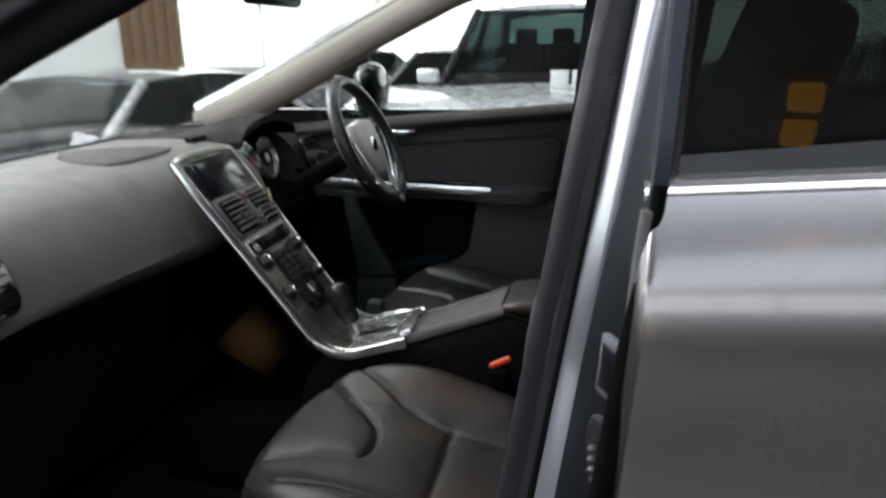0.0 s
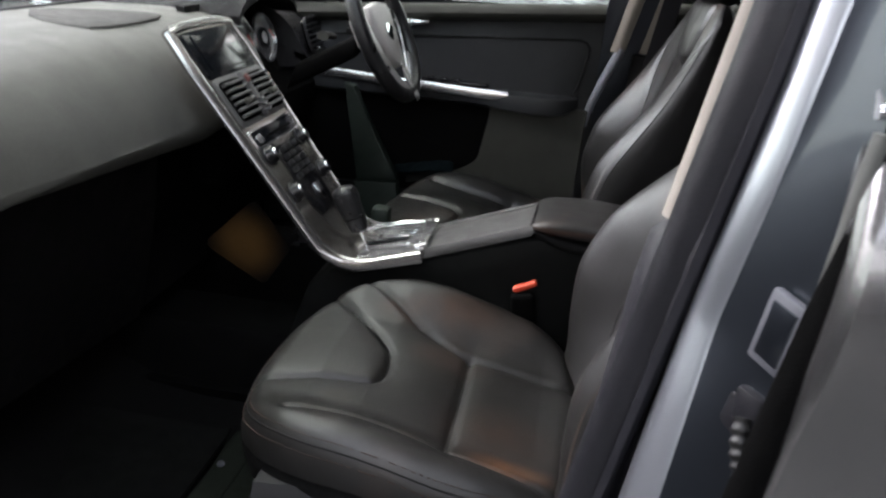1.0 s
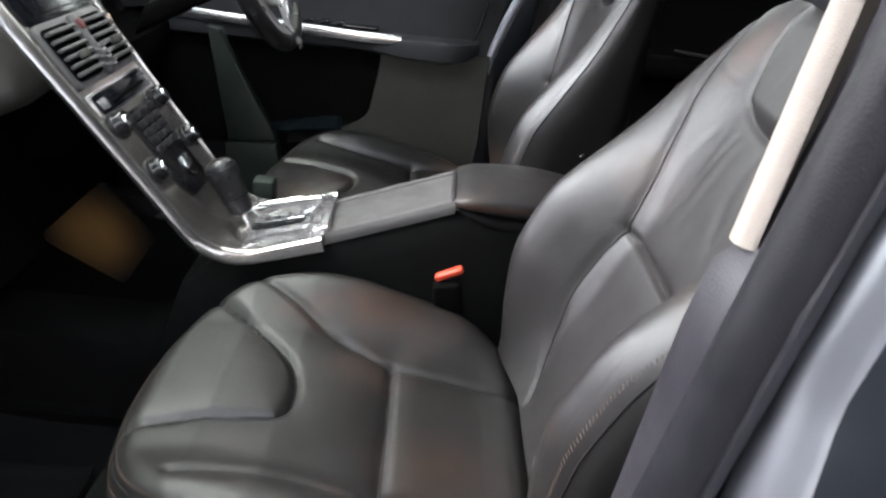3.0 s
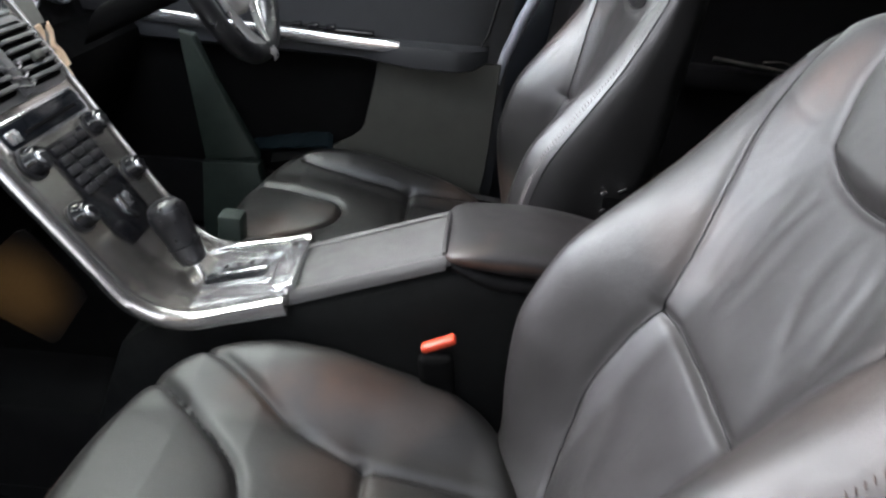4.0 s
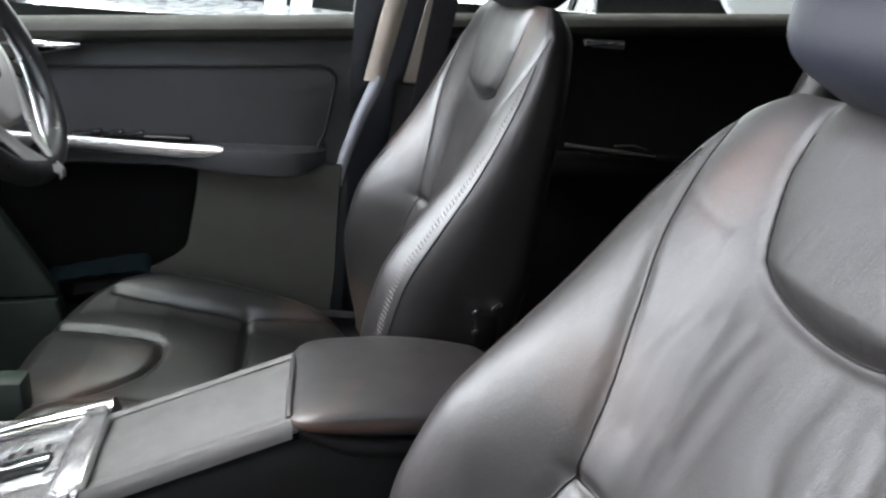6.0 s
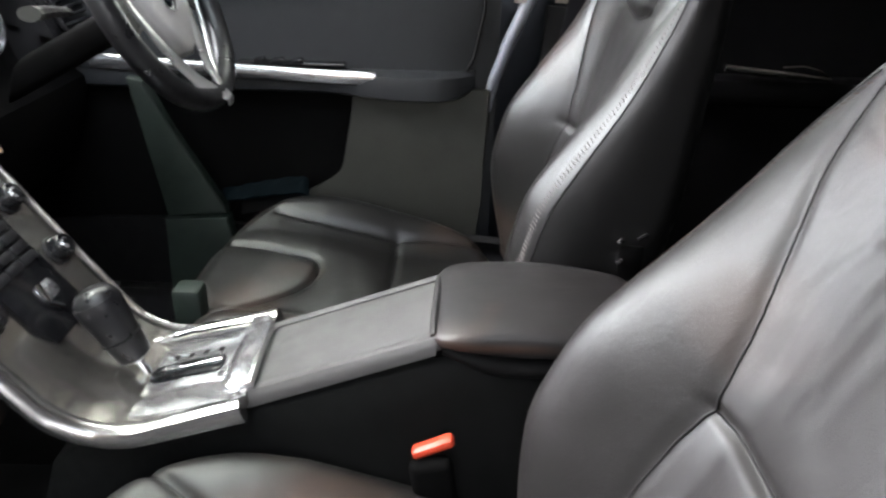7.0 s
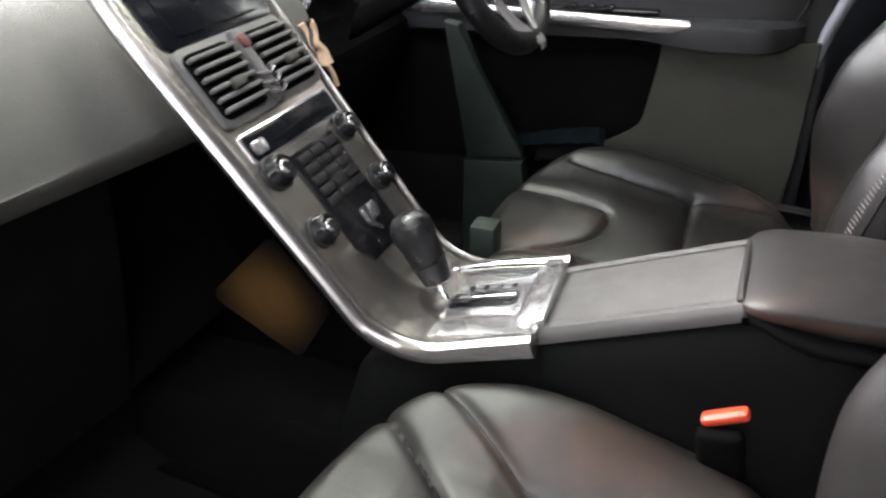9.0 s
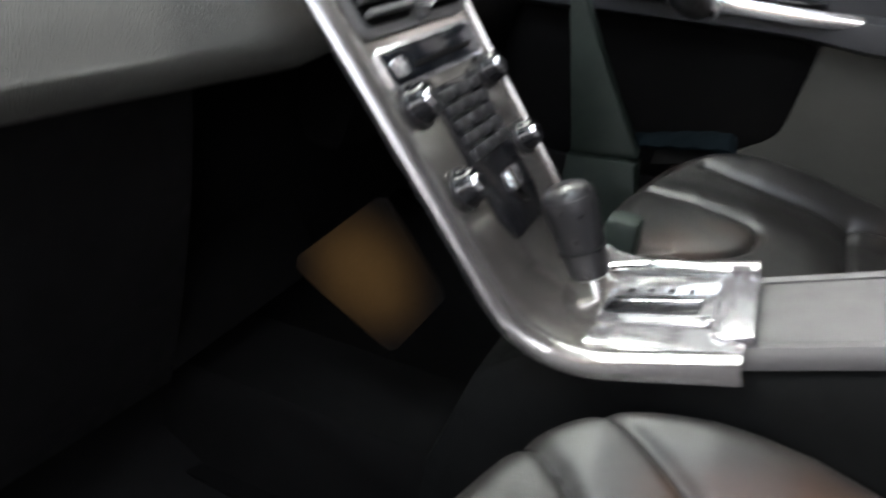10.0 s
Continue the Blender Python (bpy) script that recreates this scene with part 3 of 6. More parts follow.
    sec = [(-0.026, -0.722), (-0.0275, -0.735), (-0.024, -0.752), (-0.017, -0.770), (-0.008, -0.782), (0.002, -0.7885), (0.010, -0.786), (0.010, -0.76), (0.0, -0.735), (0.06, -0.700), (0.055, -0.694)]
    zl = [0.46 + 0.66 * i / 16 for i in range(17)] + [1.13, 1.14, 1.155, 1.17, 1.20, 1.26, 1.34]
    keep = lambda z: 1 - 0.95 * ease(z, 1.112, 1.150)
    part("seal_flap", loft([[(seal(z) + a * (keep(z) if a < 0 else 1.0) + (0.075 * max(0.0, 1.13 - z) if a < -0.005 else 0.0), b + tuck(z), z) for a, b in sec] for z in zl]), SEALGREY, car, "rubber flap of the door seal, its lit face put in as grey")
    # striker: a steel plate with its loop, on the forward face of the post
    def P(d, s, z):
        (ax, ay), (bx, by) = panel(z, 0.0), panel(z, 1.0)
        k = s / math.hypot(bx - ax, by - ay)
        nx, ny = (by - ay), -(bx - ax)
        ln = math.hypot(nx, ny)
        return Vector((ax + (bx - ax) * k + nx / ln * d, ay + (by - ay) * k + ny / ln * d, z))
    q = lambda d, s, z, r=0: Matrix.Translation(P(d, s, z)) @ Matrix.Rotation(radians(33), 4, "Z") @ Matrix.Rotation(radians(r), 4, "X")
    st = part("striker_plate", rbox((0, 0, 0), (0.008, 0.032, 0.056), 0.003, q(0.003, 0.058, 1.108, 8)), SEALLIGHT, car, "bevelled striker plate")
    part("striker_recess", rbox((0, 0, 0), (0.002, 0.020, 0.042), 0.0008, q(0.0070, 0.058, 1.108, 8)), PAINT_SHADED, st, "painted middle of the plate")
    # rubber boot
    boot = part("boot_socket", rbox((0, 0, 0), (0.010, 0.024, 0.030), 0.004, q(0.002, 0.050, 1.048)), RUBBER, car, "black wiring socket on the door post")
    part("socket_flange", rbox((0, 0, 0), (0.004, 0.036, 0.028), 0.0015, q(0.001, 0.046, 1.036, 12)), RUBBER, boot)
    rad, pts = [], []
    for i in range(73):
        u = i / 72
        pts.append(P(0.008 + 0.007 * math.sin(math.pi * min(1, u * 1.2)), 0.051 + 0.012 * math.sin(1.7 * u), 1.044 - 0.060 * u))
        rad.append(0.0062 - 0.0014 * u + 0.0008 * math.cos(u * 9 * math.tau))
    part("wiring_boot", tube(pts, rad, 12, up=(0, 1, 0)), BOOT, boot, "ribbed grey rubber wiring boot")
    # weather strip that closes the gap to the rear door
    pts = [(0.398 + 0.125 * (z - 1.10), panel(z, 1.0)[1] - 0.015 + 0.013 * ease(z, 1.15, 1.24), z) for z in zs if z < 1.29]
    part("gap_strip", tube(pts, [0.012 - 0.0075 * ease(p[2], 1.14, 1.23) for p in pts], 12, up=(0, 1, 0)), SHADEBLACK, car, "black weather strip in the door gap")
    lip = [1.120 + 0.0105 * k for k in range(13)]
    pts = [(0.3925 + 0.115 * (z - 1.10), panel(z, 1.0)[1] - 0.008 + 0.006 * ease(z, 1.15, 1.24), z) for z in lip]
    part("gap_lip", tube(pts, [0.0025 + 0.0032 * ease(z, 1.12, 1.24) for z in lip], 10, up=(0, 1, 0)), LIPGREY, car, "pale grey lip beside the weather strip")



near_post()


def rear_door_near():
    """The closed rear door beside the open one: skin, bright belt trim, tinted window."""
    d = thing("rear_door", (0.9, -0.9, 0.5), "closed grey rear car door with tinted window", "car door")
    skin_y = lambda z: -0.862 - 0.052 * math.sin(math.pi * 0.5 * min(1, (1.262 - z) / 0.125)) + 0.012 * ease(z, 1.13, 1.02) + 0.03 * ease(z, 0.80, 0.45)
    front = lambda z: 0.396 + 0.075 * (z - 1.10)
    f = lambda u, v: Vector((front(0.45 + 0.805 * v) + (1.62 - front(0.45 + 0.805 * v)) * u ** 2.2, skin_y(0.45 + 0.805 * v) + 0.014 * max(0, 1 - u ** 2.2 / 0.008) ** 2, 0.45 + 0.805 * v + 0.075 * u ** 2.2 * ease(v, 0.7, 1.0)))
    part("door_skin", sheet(f, 40, 60, (0, 0.03, 0)), PAINT, d, "grey metallic door skin")
    f = lambda u, v: Vector((front(0.45 + 0.80 * u) - 0.001 + 0.010 * v - 0.004 * math.sin(math.pi * v), skin_y(0.45 + 0.80 * u) + 0.018 + 0.040 * v, 0.45 + 0.80 * u))
    part("door_edge", sheet(f, 40, 6, (0.006, 0, 0)), PAINT, d, "painted front edge of the door")
    f = lambda u, v: Vector((front(1.27) - 0.002 + 1.19 * u, -0.866 - 0.006 * math.sin(math.pi * v) + 0.012 * v, 1.252 + 0.015 * v + 0.075 * u))
    part("belt_trim", sheet(f, 20, 6, (0, 0.012, 0)), SILVER, d, "satin silver window trim")
    f = lambda u, v: Vector((0.4095 + 0.085 * 0.30 * u + 0.022 * v, -0.872 + 0.126 * u + 0.018 * v - 0.003 * math.sin(math.pi * v), 1.262 + 0.30 * u))
    part("window_frame", sheet(f, 8, 6, (0, 0.012, 0)), PAINT, d, "grey window frame of the rear door")
    f = lambda u, v: Vector((0.430 + 0.024 * v + 1.15 * u, -0.846 + 0.13 * v, 1.262 + 0.30 * v + 0.075 * u * (1 - v)))
    g = part("window_pane", sheet(f, 6, 6, (0, 0.004, 0)), TINT, d, "dark tinted side window")
    part("inner_panel", rbox((1.03, -0.80, 0.86), (1.10, 0.05, 0.74), 0.02), DOORSKIN, d, "black inner door panel")


rear_door_near()


def open_front_door():
    """The front passenger door, swung wide open on its hinges."""
    d = thing("front_door", (-0.70, -0.88, 0.5), "grey front car door standing wide open", "car door")
    m = Matrix.Translation((-0.70, -0.86, 0)) @ Matrix.Rotation(radians(-68), 4, "Z")
    f = lambda u, v: m @ Vector((1.05 * u, -0.03 - 0.05 * math.sin(math.pi * v), 0.46 + 0.72 * v + 0.05 * u * v))
    part("door_skin", sheet(f, 10, 12, m.to_3x3() @ Vector((0, 0.03, 0))), PAINT, d, "grey metallic door skin")
    f = lambda u, v: m @ Vector((0.02 + 1.0 * u, 0.10 - 0.02 * math.sin(math.pi * v), 0.50 + 0.66 * v + 0.05 * u * v))
    part("card", sheet(f, 8, 10, m.to_3x3() @ Vector((0, -0.05, 0))), DOORSKIN, d, "black vinyl door card")
    f = lambda u, v: m @ Vector((0.06 + 0.92 * u - 0.0 * v, 0.05 * v, 1.19 + 0.05 * u + 0.33 * v * min(1, 0.25 + u * 1.4)))
    part("window_pane", sheet(f, 6, 6, m.to_3x3() @ Vector((0, 0.004, 0))), CLEAR, d, "clear side window")


open_front_door()


def driver_door():
    """The driver's door from inside: upper panel, framed insert, armrest with bright pull, pocket, window."""
    d = thing("driver_door", (-0.2, 0.72, 0.5), "black inner door panel with silver armrest pull and pocket", "car door")
    belt = lambda x: 1.150 + 0.075 * (x + 0.25)
    x0, x1 = -0.66, 0.292
    f = lambda u, v: Vector((x0 + (x1 - x0) * u, 0.735 - 0.022 * math.sin(math.pi * 0.5 * min(1, v * 5)) * 1 + 0.018 * ease(v, 0.6, 1.0) , 0.50 + (belt(x0 + (x1 - x0) * u) - 0.50) * (1 - v)))
    part("card", sheet(f, 30, 40, (0, 0.05, 0)), DOORSKIN, d, "black vinyl door card")
    # padded top rail
    f = [[(x0 + (x1 - x0) * i / 16, 0.735 + 0.036 * math.cos(a) - 0.01, belt(x0 + (x1 - x0) * i / 16) - 0.014 + 0.022 * math.sin(a)) for a in [k * math.tau / 14 for k in range(14)]] for i in range(17)]
    part("top_rail", loft(f), DOORLOW, d, "soft grey door top")
    # insert, a slightly proud panel with rounded rear corners
    n = 24
    top = lambda x: 1.083 + 0.062 * (x + 0.149)
    bot = lambda x: 0.944 - 0.030 * ease(x, 0.23, 0.06)
    out = []
    for k in range(n + 1):
        x = -0.60 + (0.235 + 0.60) * k / n
        out.append((x, top(x)))
    out += [(0.252, top(0.25) - 0.006), (0.262, top(0.25) - 0.020), (0.262, top(0.25) - 0.040), (0.246, 0.985), (0.232, 0.955), (0.215, 0.945)]
    for k in range(n + 1):
        x = 0.20 - 0.80 * k / n
        out.append((x, 0.945 - 0.004 * math.sin(k / n * 3)))
    part("insert_panel", flat_xz(out, 0.7145, -0.010, 0.004), DOORSKIN, d, "black insert panel with a rounded corner")
    loop = [(x, 0.7040, z) for x, z in out if x > -0.52]
    part("insert_groove", tube(loop, 0.0030, 8, up=(0, 1, 0)), PIPING, d, "dark groove round the insert")
    # armrest shelf
    rings = []
    for i in range(25):
        x = -0.55 + 0.80 * i / 24
        k = ease(x, -0.05, 0.12)
        e = ease(x, 0.25, 0.20)
        zt, zb = 0.956 + 0.002 * k, 0.915 - 0.012 * k + 0.02 * (1 - e)
        dep = (0.045 + 0.012 * k) * (0.35 + 0.65 * e)
        prof = [(0.0, zt), (-dep * 0.6, zt + 0.002), (-dep * 0.95, zt - 0.006), (-dep, zt - 0.016), (-dep * 0.95, zb + 0.006), (-dep * 0.6, zb), (0.0, zb - 0.01)]
        rings.append([(x, 0.722 + a, z) for a, z in prof])
    part("armrest", loft(rings), DOORSKIN, d, "black padded armrest")
    # bright pull with a dark recess above
    rings = []
    for i in range(21):
        x = -0.46 + 0.525 * i / 20
        h = 0.0140 * (1 if x < 0.058 else 0.86)
        rings.append([(x, 0.676 + 0.006 * math.cos(a) - 0.005 * math.sin(math.pi * i / 20), 0.947 + h * math.sin(a) + 0.04 * max(0, -x)) for a in [k * math.tau / 12 for k in range(12)]])
    part("pull_handle", loft(rings), SILVER, d, "satin silver pull handle")
    part("switch_recess", rbox((-0.09, 0.700, 0.966), (0.20, 0.026, 0.010), 0.004), GLOSS, d, "black window switch recess")
    for k in range(3):
        part("window_switch", rbox((-0.15 + 0.035 * k, 0.692, 0.972), (0.022, 0.018, 0.010), 0.003, pose(0, 0, 0, 0, -8, 0)), GLOSS, d)
    # pocket: a flat near-black sheet paints the hollow's shade in front, paler panel behind
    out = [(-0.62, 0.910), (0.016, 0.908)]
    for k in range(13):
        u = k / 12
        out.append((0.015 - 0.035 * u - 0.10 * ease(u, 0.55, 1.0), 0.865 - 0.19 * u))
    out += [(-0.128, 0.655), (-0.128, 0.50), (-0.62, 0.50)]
    part("pocket_shade", flat_xz(out, 0.7135, -0.003, 0.001), SHADEBLACK, d, "near-black sheet for the shade in the open door pocket")
    out = []
    for k in range(13):
        u = k / 12
        out.append((0.015 - 0.035 * u - 0.10 * ease(u, 0.55, 1.0), 0.865 - 0.19 * u))
    out += [(-0.125, 0.660), (-0.125, 0.50), (0.255, 0.50), (0.272, 0.70), (0.280, 0.925), (0.02, 0.925)]
    part("lower_panel", flat_xz(out, 0.7100, -0.010, 0.003), DOORLOW, d, "dark grey lower door panel with a curved pocket edge")
    out = [(-0.62, 0.645)] + [(-0.62 + 0.50 * k / 10, 0.650 + 0.018 * math.sin(k / 10 * 3.1)) for k in range(11)] + [(-0.08, 0.667), (-0.08, 0.52), (-0.62, 0.52)]
    part("pocket_lip", flat_xz(out, 0.655, -0.012, 0.004), BLACK, d, "pocket front")
    # inner release and its surround
    rings = [[(-0.250 + 0.086 * k / 8, 0.700 + 0.010 * math.cos(t) - 0.012 * math.sin(math.pi * k / 8), 1.110 + 0.008 * k / 8 + (0.015 - 0.009 * k / 8) * math.sin(t)) for t in [j * math.tau / 12 for j in range(12)]] for k in range(9)]
    part("release_handle", loft(rings), CHROME, d, "chrome inner door release")
    # window
    f = lambda u, v: Vector((-0.60 + 0.55 * v + (0.92 - 0.40 * v) * u, 0.765 - 0.10 * v, belt(-0.6 + 0.9 * u) - 0.01 + (1.53 - belt(-0.6 + 0.9 * u)) * v))
    g = part("window_pane", sheet(f, 6, 6, (0, 0.004, 0)), CLEAR, d, "clear side window")
    g.visible_shadow = False
    # skin outside
    f = lambda u, v: Vector((-0.72 + 1.02 * u, 0.83 + 0.08 * math.sin(math.pi * v), 0.45 + 0.72 * v))
    part("door_skin", sheet(f, 6, 10, (0, 0.02, 0)), PAINT, d, "grey metallic door skin")


def flat_xz(outline, y, depth, bevel=0.0):
    """A plate in a plane of equal y, given by its outline in x and z; depth goes along y from that plane."""
    b = bmesh.new()
    a = [b.verts.new((x, y, z)) for x, z in outline]
    c = [b.verts.new((x, y + depth, z)) for x, z in outline]
    b.faces.new(a)
    b.faces.new(c[::-1])
    grid_faces(b, [a, c], closed_v=True)
    if bevel:
        es = [e for e in b.edges if e.verts[0] in c and e.verts[1] in c]
        bmesh.ops.bevel(b, geom=es, offset=bevel, segments=2, profile=0.5, affect="EDGES")
    bmesh.ops.triangulate(b, faces=[f for f in b.faces if len(f.verts) > 4])
    return b


driver_door()


def rear_door_far():
    d = thing("rear_door", (0.9, 0.72, 0.5), "black rear door panel with a grey pull strip", "car door")
    belt = lambda x: 1.195 + 0.070 * (x - 0.35)
    f = lambda u, v: Vector((0.46 + 0.92 * u, 0.735 - 0.02 * math.sin(math.pi * v), 0.50 + (belt(0.46 + 0.92 * u) - 0.50) * v))
    part("card", sheet(f, 16, 20, (0, 0.05, 0)), BLACK, d, "black vinyl door card")
    f = [[(0.46 + 0.92 * i / 12, 0.725 + 0.034 * math.cos(a), belt(0.46 + 0.92 * i / 12) - 0.012 + 0.022 * math.sin(a)) for a in [k * math.tau / 12 for k in range(12)]] for i in range(13)]
    part("top_rail", loft(f), DOORLOW, d, "soft grey door top")
    part("armrest", rbox((0.82, 0.690, 0.945), (0.46, 0.06, 0.05), 0.015), BLACK, d)
    part("pull_handle", tube([(0.70, 0.664, 0.990), (0.76, 0.656, 0.985), (0.83, 0.655, 0.980), (0.89, 0.662, 0.974)], [0.006, 0.0075, 0.0065, 0.004], 10), STACK, d, "grey metal pull strip")
    part("pull_hook", tube([(0.80, 0.66, 0.993), (0.835, 0.655, 0.997), (0.865, 0.655, 0.990), (0.885, 0.66, 0.979)], 0.0035, 8), STACK, d, "grey metal strip end")
    part("release_handle", rbox((0.765, 0.700, 1.180), (0.085, 0.016, 0.020), 0.006), CHROME, d, "chrome inner door release")
    f = lambda u, v: Vector((0.48 + 0.90 * u, 0.765 - 0.12 * v, belt(0.48 + 0.9 * u) - 0.01 + 0.30 * v))
    g = part("window_pane", sheet(f, 6, 6, (0, 0.004, 0)), CLEAR, d, "clear side window of the rear door")
    g.visible_shadow = False
    f = lambda u, v: Vector((0.42 + 1.1 * u, 0.83 + 0.08 * math.sin(math.pi * v), 0.45 + 0.78 * v))
    part("door_skin", sheet(f, 6, 10, (0, 0.02, 0)), PAINT, d, "grey metallic door skin")
    part("rear_quarter", rbox((1.95, 0.80, 0.95), (1.1, 0.08, 1.0), 0.03), PAINT, car, "grey rear quarter")
    part("rear_quarter", rbox((2.05, -0.86, 0.85), (0.9, 0.08, 0.9), 0.03), PAINT, car, "grey rear quarter")
    for s in (-1, 1):
        part("rear_pillar_trim", rbox((1.50, s * 0.70, 1.36), (0.16, 0.05, 0.42), 0.02, pose(0, 0, 0, -s * 14, 18, 0)), BEIGE, car, "beige rear pillar trim")
        part("rear_quarter_trim", rbox((1.95, s * 0.70, 1.36), (0.75, 0.05, 0.42), 0.02, pose(0, 0, 0, -s * 14, 0, 0)), BEIGE, car, "beige rear side trim")


rear_door_far()

# ---- dashboard ----


def dash_z(y):
    """Height of the pad's lower edge across the car."""
    return 0.934 + 0.080 * abs(y + 0.02) + 0.03 * max(0, abs(y) - 0.5)


def dashboard():
    d = thing("dashboard", (-0.6, 0, 0.9), "soft grey dashboard with a flat speaker grille on top", "dashboard")
    # profile: from the screen's foot over the top and down the face to the lip
    def prof(y):
        zl, xr = dash_z(y), 0.0
        bow = 0.05 * (y / 0.74) ** 2
        pts = [(-0.86, 1.130), (-0.80, 1.142), (-0.70, 1.146), (-0.62, 1.143), (-0.56, 1.135), (-0.515, 1.118), (-0.482, 1.092), (-0.458, 1.060), (-0.440, 1.022), (-0.430, 0.990), (-0.428, 0.966 + (zl - 0.93) * 0.8), (-0.433, zl + 0.020), (-0.444, zl + 0.007), (-0.462, zl - 0.002), (-0.50, zl - 0.008), (-0.60, zl), (-0.86, 1.0)]
        return [(x + bow * 0.35, y, z) for x, z in pts]
    def dense(p, k=4):
        out = []
        n = len(p)
        for i in range(n):
            p0, p1, p2, p3 = (np.array(p[(i + o) % n]) for o in (-1, 0, 1, 2))
            for j in range(k):
                t = j / k
                if i in (n - 2, n - 1, n - 3):
                    out.append(tuple(p1 + (p2 - p1) * t))
                else:
                    out.append(tuple(0.5 * (2 * p1 + (p2 - p0) * t + (2 * p0 - 5 * p1 + 4 * p2 - p3) * t * t + (3 * p1 - p0 - 3 * p2 + p3) * t ** 3)))
        return out
    ys = [-0.74 + 1.00 * i / 40 for i in range(41)]
    part("top_pad", loft([dense(prof(y)) for y in ys]), DASH, d, "soft warm grey upper pad", sharp=50)
    # driver's side: lower top with hooded cluster
    ys = [0.600 + 0.140 * i / 6 for i in range(7)]
    part("end_pad", loft([[(p[0] - 0.05, p[1], p[2]) for p in dense(prof(y))] for y in ys]), TRIMGREY, d)
    f = lambda u, v: Vector((-0.86 + 0.36 * u, 0.265 + 0.345 * v, 1.138 + 0.052 * ease(u, 0.25, 0.8) * math.sin(math.pi * v) ** 0.5))
    part("cluster_hood", sheet(f, 12, 20, (0, 0, -0.018)), BLACK, d, "black hood over the dials")
    f = lambda u, v: Vector((-0.541 - 0.060 * u, 0.21 + 0.41 * v, 0.955 + 0.20 * u))
    part("cluster_face", sheet(f, 4, 10, (-0.02, 0, 0)), BLACK, d, "dark dial panel")
    # Shade below the dash is part of this panel's near-black colour.
    part("lower_panel", rbox((-0.545, 0.43, 0.87), (0.12, 0.55, 0.20), 0.04, pose(0, 0, 0, 0, 18, 0)), SHADEBLACK, d, "black panel below the wheel")
    for y in (0.386, 0.514):
        m = Matrix.Translation((-0.561, y, 1.060)) @ Matrix.Rotation(radians(76), 4, "Y")
        g = part("dial", lathe([(0.0, 0.0), (0.046, 0.0), (0.050, 0.004), (0.0, 0.0045)], m, 40), DIALDARK, d, "round instrument dial")
        part("dial_ring", lathe([(0.054, 0.0), (0.062, 0.0), (0.063, 0.012), (0.061, 0.016), (0.058, 0.016), (0.055, 0.008)], m, 48), SILVER, g, "thin silver dial ring")
        part("dial_scale", lathe([(0.041, 0.0045), (0.054, 0.0045), (0.054, 0.006), (0.041, 0.006)], m, 40), DIAL, g, "pale scale ring")
        for k in range(40):
            a = radians(-150 + 300 * k / 39)
            r0 = 0.0435 if k % 4 == 0 else 0.0485
            t = m @ Matrix.Rotation(a + math.pi, 4, "Z") @ Matrix.Translation(((r0 + 0.0525) / 2, 0, 0.0062))
            part("scale_mark", rbox((0, 0, 0), (0.0525 - r0, 0.0013, 0.0008), 0, t), DIALDARK, g)
        part("dial_skirt", lathe([(0.015, 0.004), (0.026, 0.004), (0.024, 0.012), (0.016, 0.012)], m, 32), GLOSS, g, "glossy black ring")
        part("dial_centre", lathe([(0.0, 0.006), (0.014, 0.006), (0.0155, 0.011), (0.012, 0.013), (0.0, 0.0135)], m, 32), DIALWHITE, g, "white dial centre")
        part("needle", rbox((0.030, 0, 0.013), (0.030, 0.0016, 0.001), 0, m @ Matrix.Rotation(radians(35), 4, "Z")), RED, g, "red needle")
    # speaker grille
    out = [(-0.150, -0.02), (-0.110, -0.075), (-0.050, -0.120), (0.0, -0.135), (0.045, -0.125), (0.060, -0.085), (0.062, 0.0), (0.055, 0.08), (0.035, 0.125), (0.0, 0.130), (-0.07, 0.09), (-0.12, 0.04)]
    part("speaker_grille", prism(out, 0.005, Matrix.Translation((-0.640, 0.0, 1.1415)) @ Matrix.Rotation(radians(2), 4, "Y"), 0.002), GRILLE, d, "flat grey speaker grille")
    # lower half: glovebox
    f = lambda u, v: Vector((-0.480 - 0.07 * v ** 1.5 + 0.0 * u, -0.735 + 0.60 * u, 0.955 + 0.05 * (1 - u) - 0.36 * v))
    part("glovebox", sheet(f, 12, 12, (-0.12, 0, 0)), BLACK, d, "black glovebox front")
    part("lower_dash", rbox((-0.80, 0.0, 0.80), (0.45, 1.44, 0.40), 0.03), SHADEBLACK, d)
    # vent at the door end
    for x, y, z in ((-0.432, -0.655, 1.055), (-0.482, 0.668, 1.060)):
        m = Matrix.Translation((x, y, z)) @ Matrix.Rotation(radians(72), 4, "Y") @ Matrix.Rotation(radians(90), 4, "Z")
        v = part("side_vent", prism(rrect(0.115, 0.085, 0.02), 0.012, m, 0.004), GLOSS, d, "black air vent with chrome tab")
        for k in range(5):
            part("slat", rbox((x + 0.018 - 0.0045 * k, y, z - 0.022 + 0.013 * k), (0.012, 0.095, 0.003), 0.001), BLACK if y < 0 else TRIMGREY, v)
        part("vent_tab", rbox((x + 0.024, y + 0.005, z - 0.032), (0.010, 0.026, 0.009), 0.003), CHROME, v)
        if y > 0:
            loop = [m @ Vector((p[0], p[1], 0.012)) for p in rrect(0.120, 0.090, 0.022)]
            part("vent_frame", tube(loop, 0.004, 8, closed=True), TRIMGREY, v, "dark grey vent frame")
    return d


dashboard()

# ---- floating centre stack ----
SLOPE_TOP, SLOPE_DIR = (-0.452, 1.148), (0.600, -0.800)
ARC = 0.090


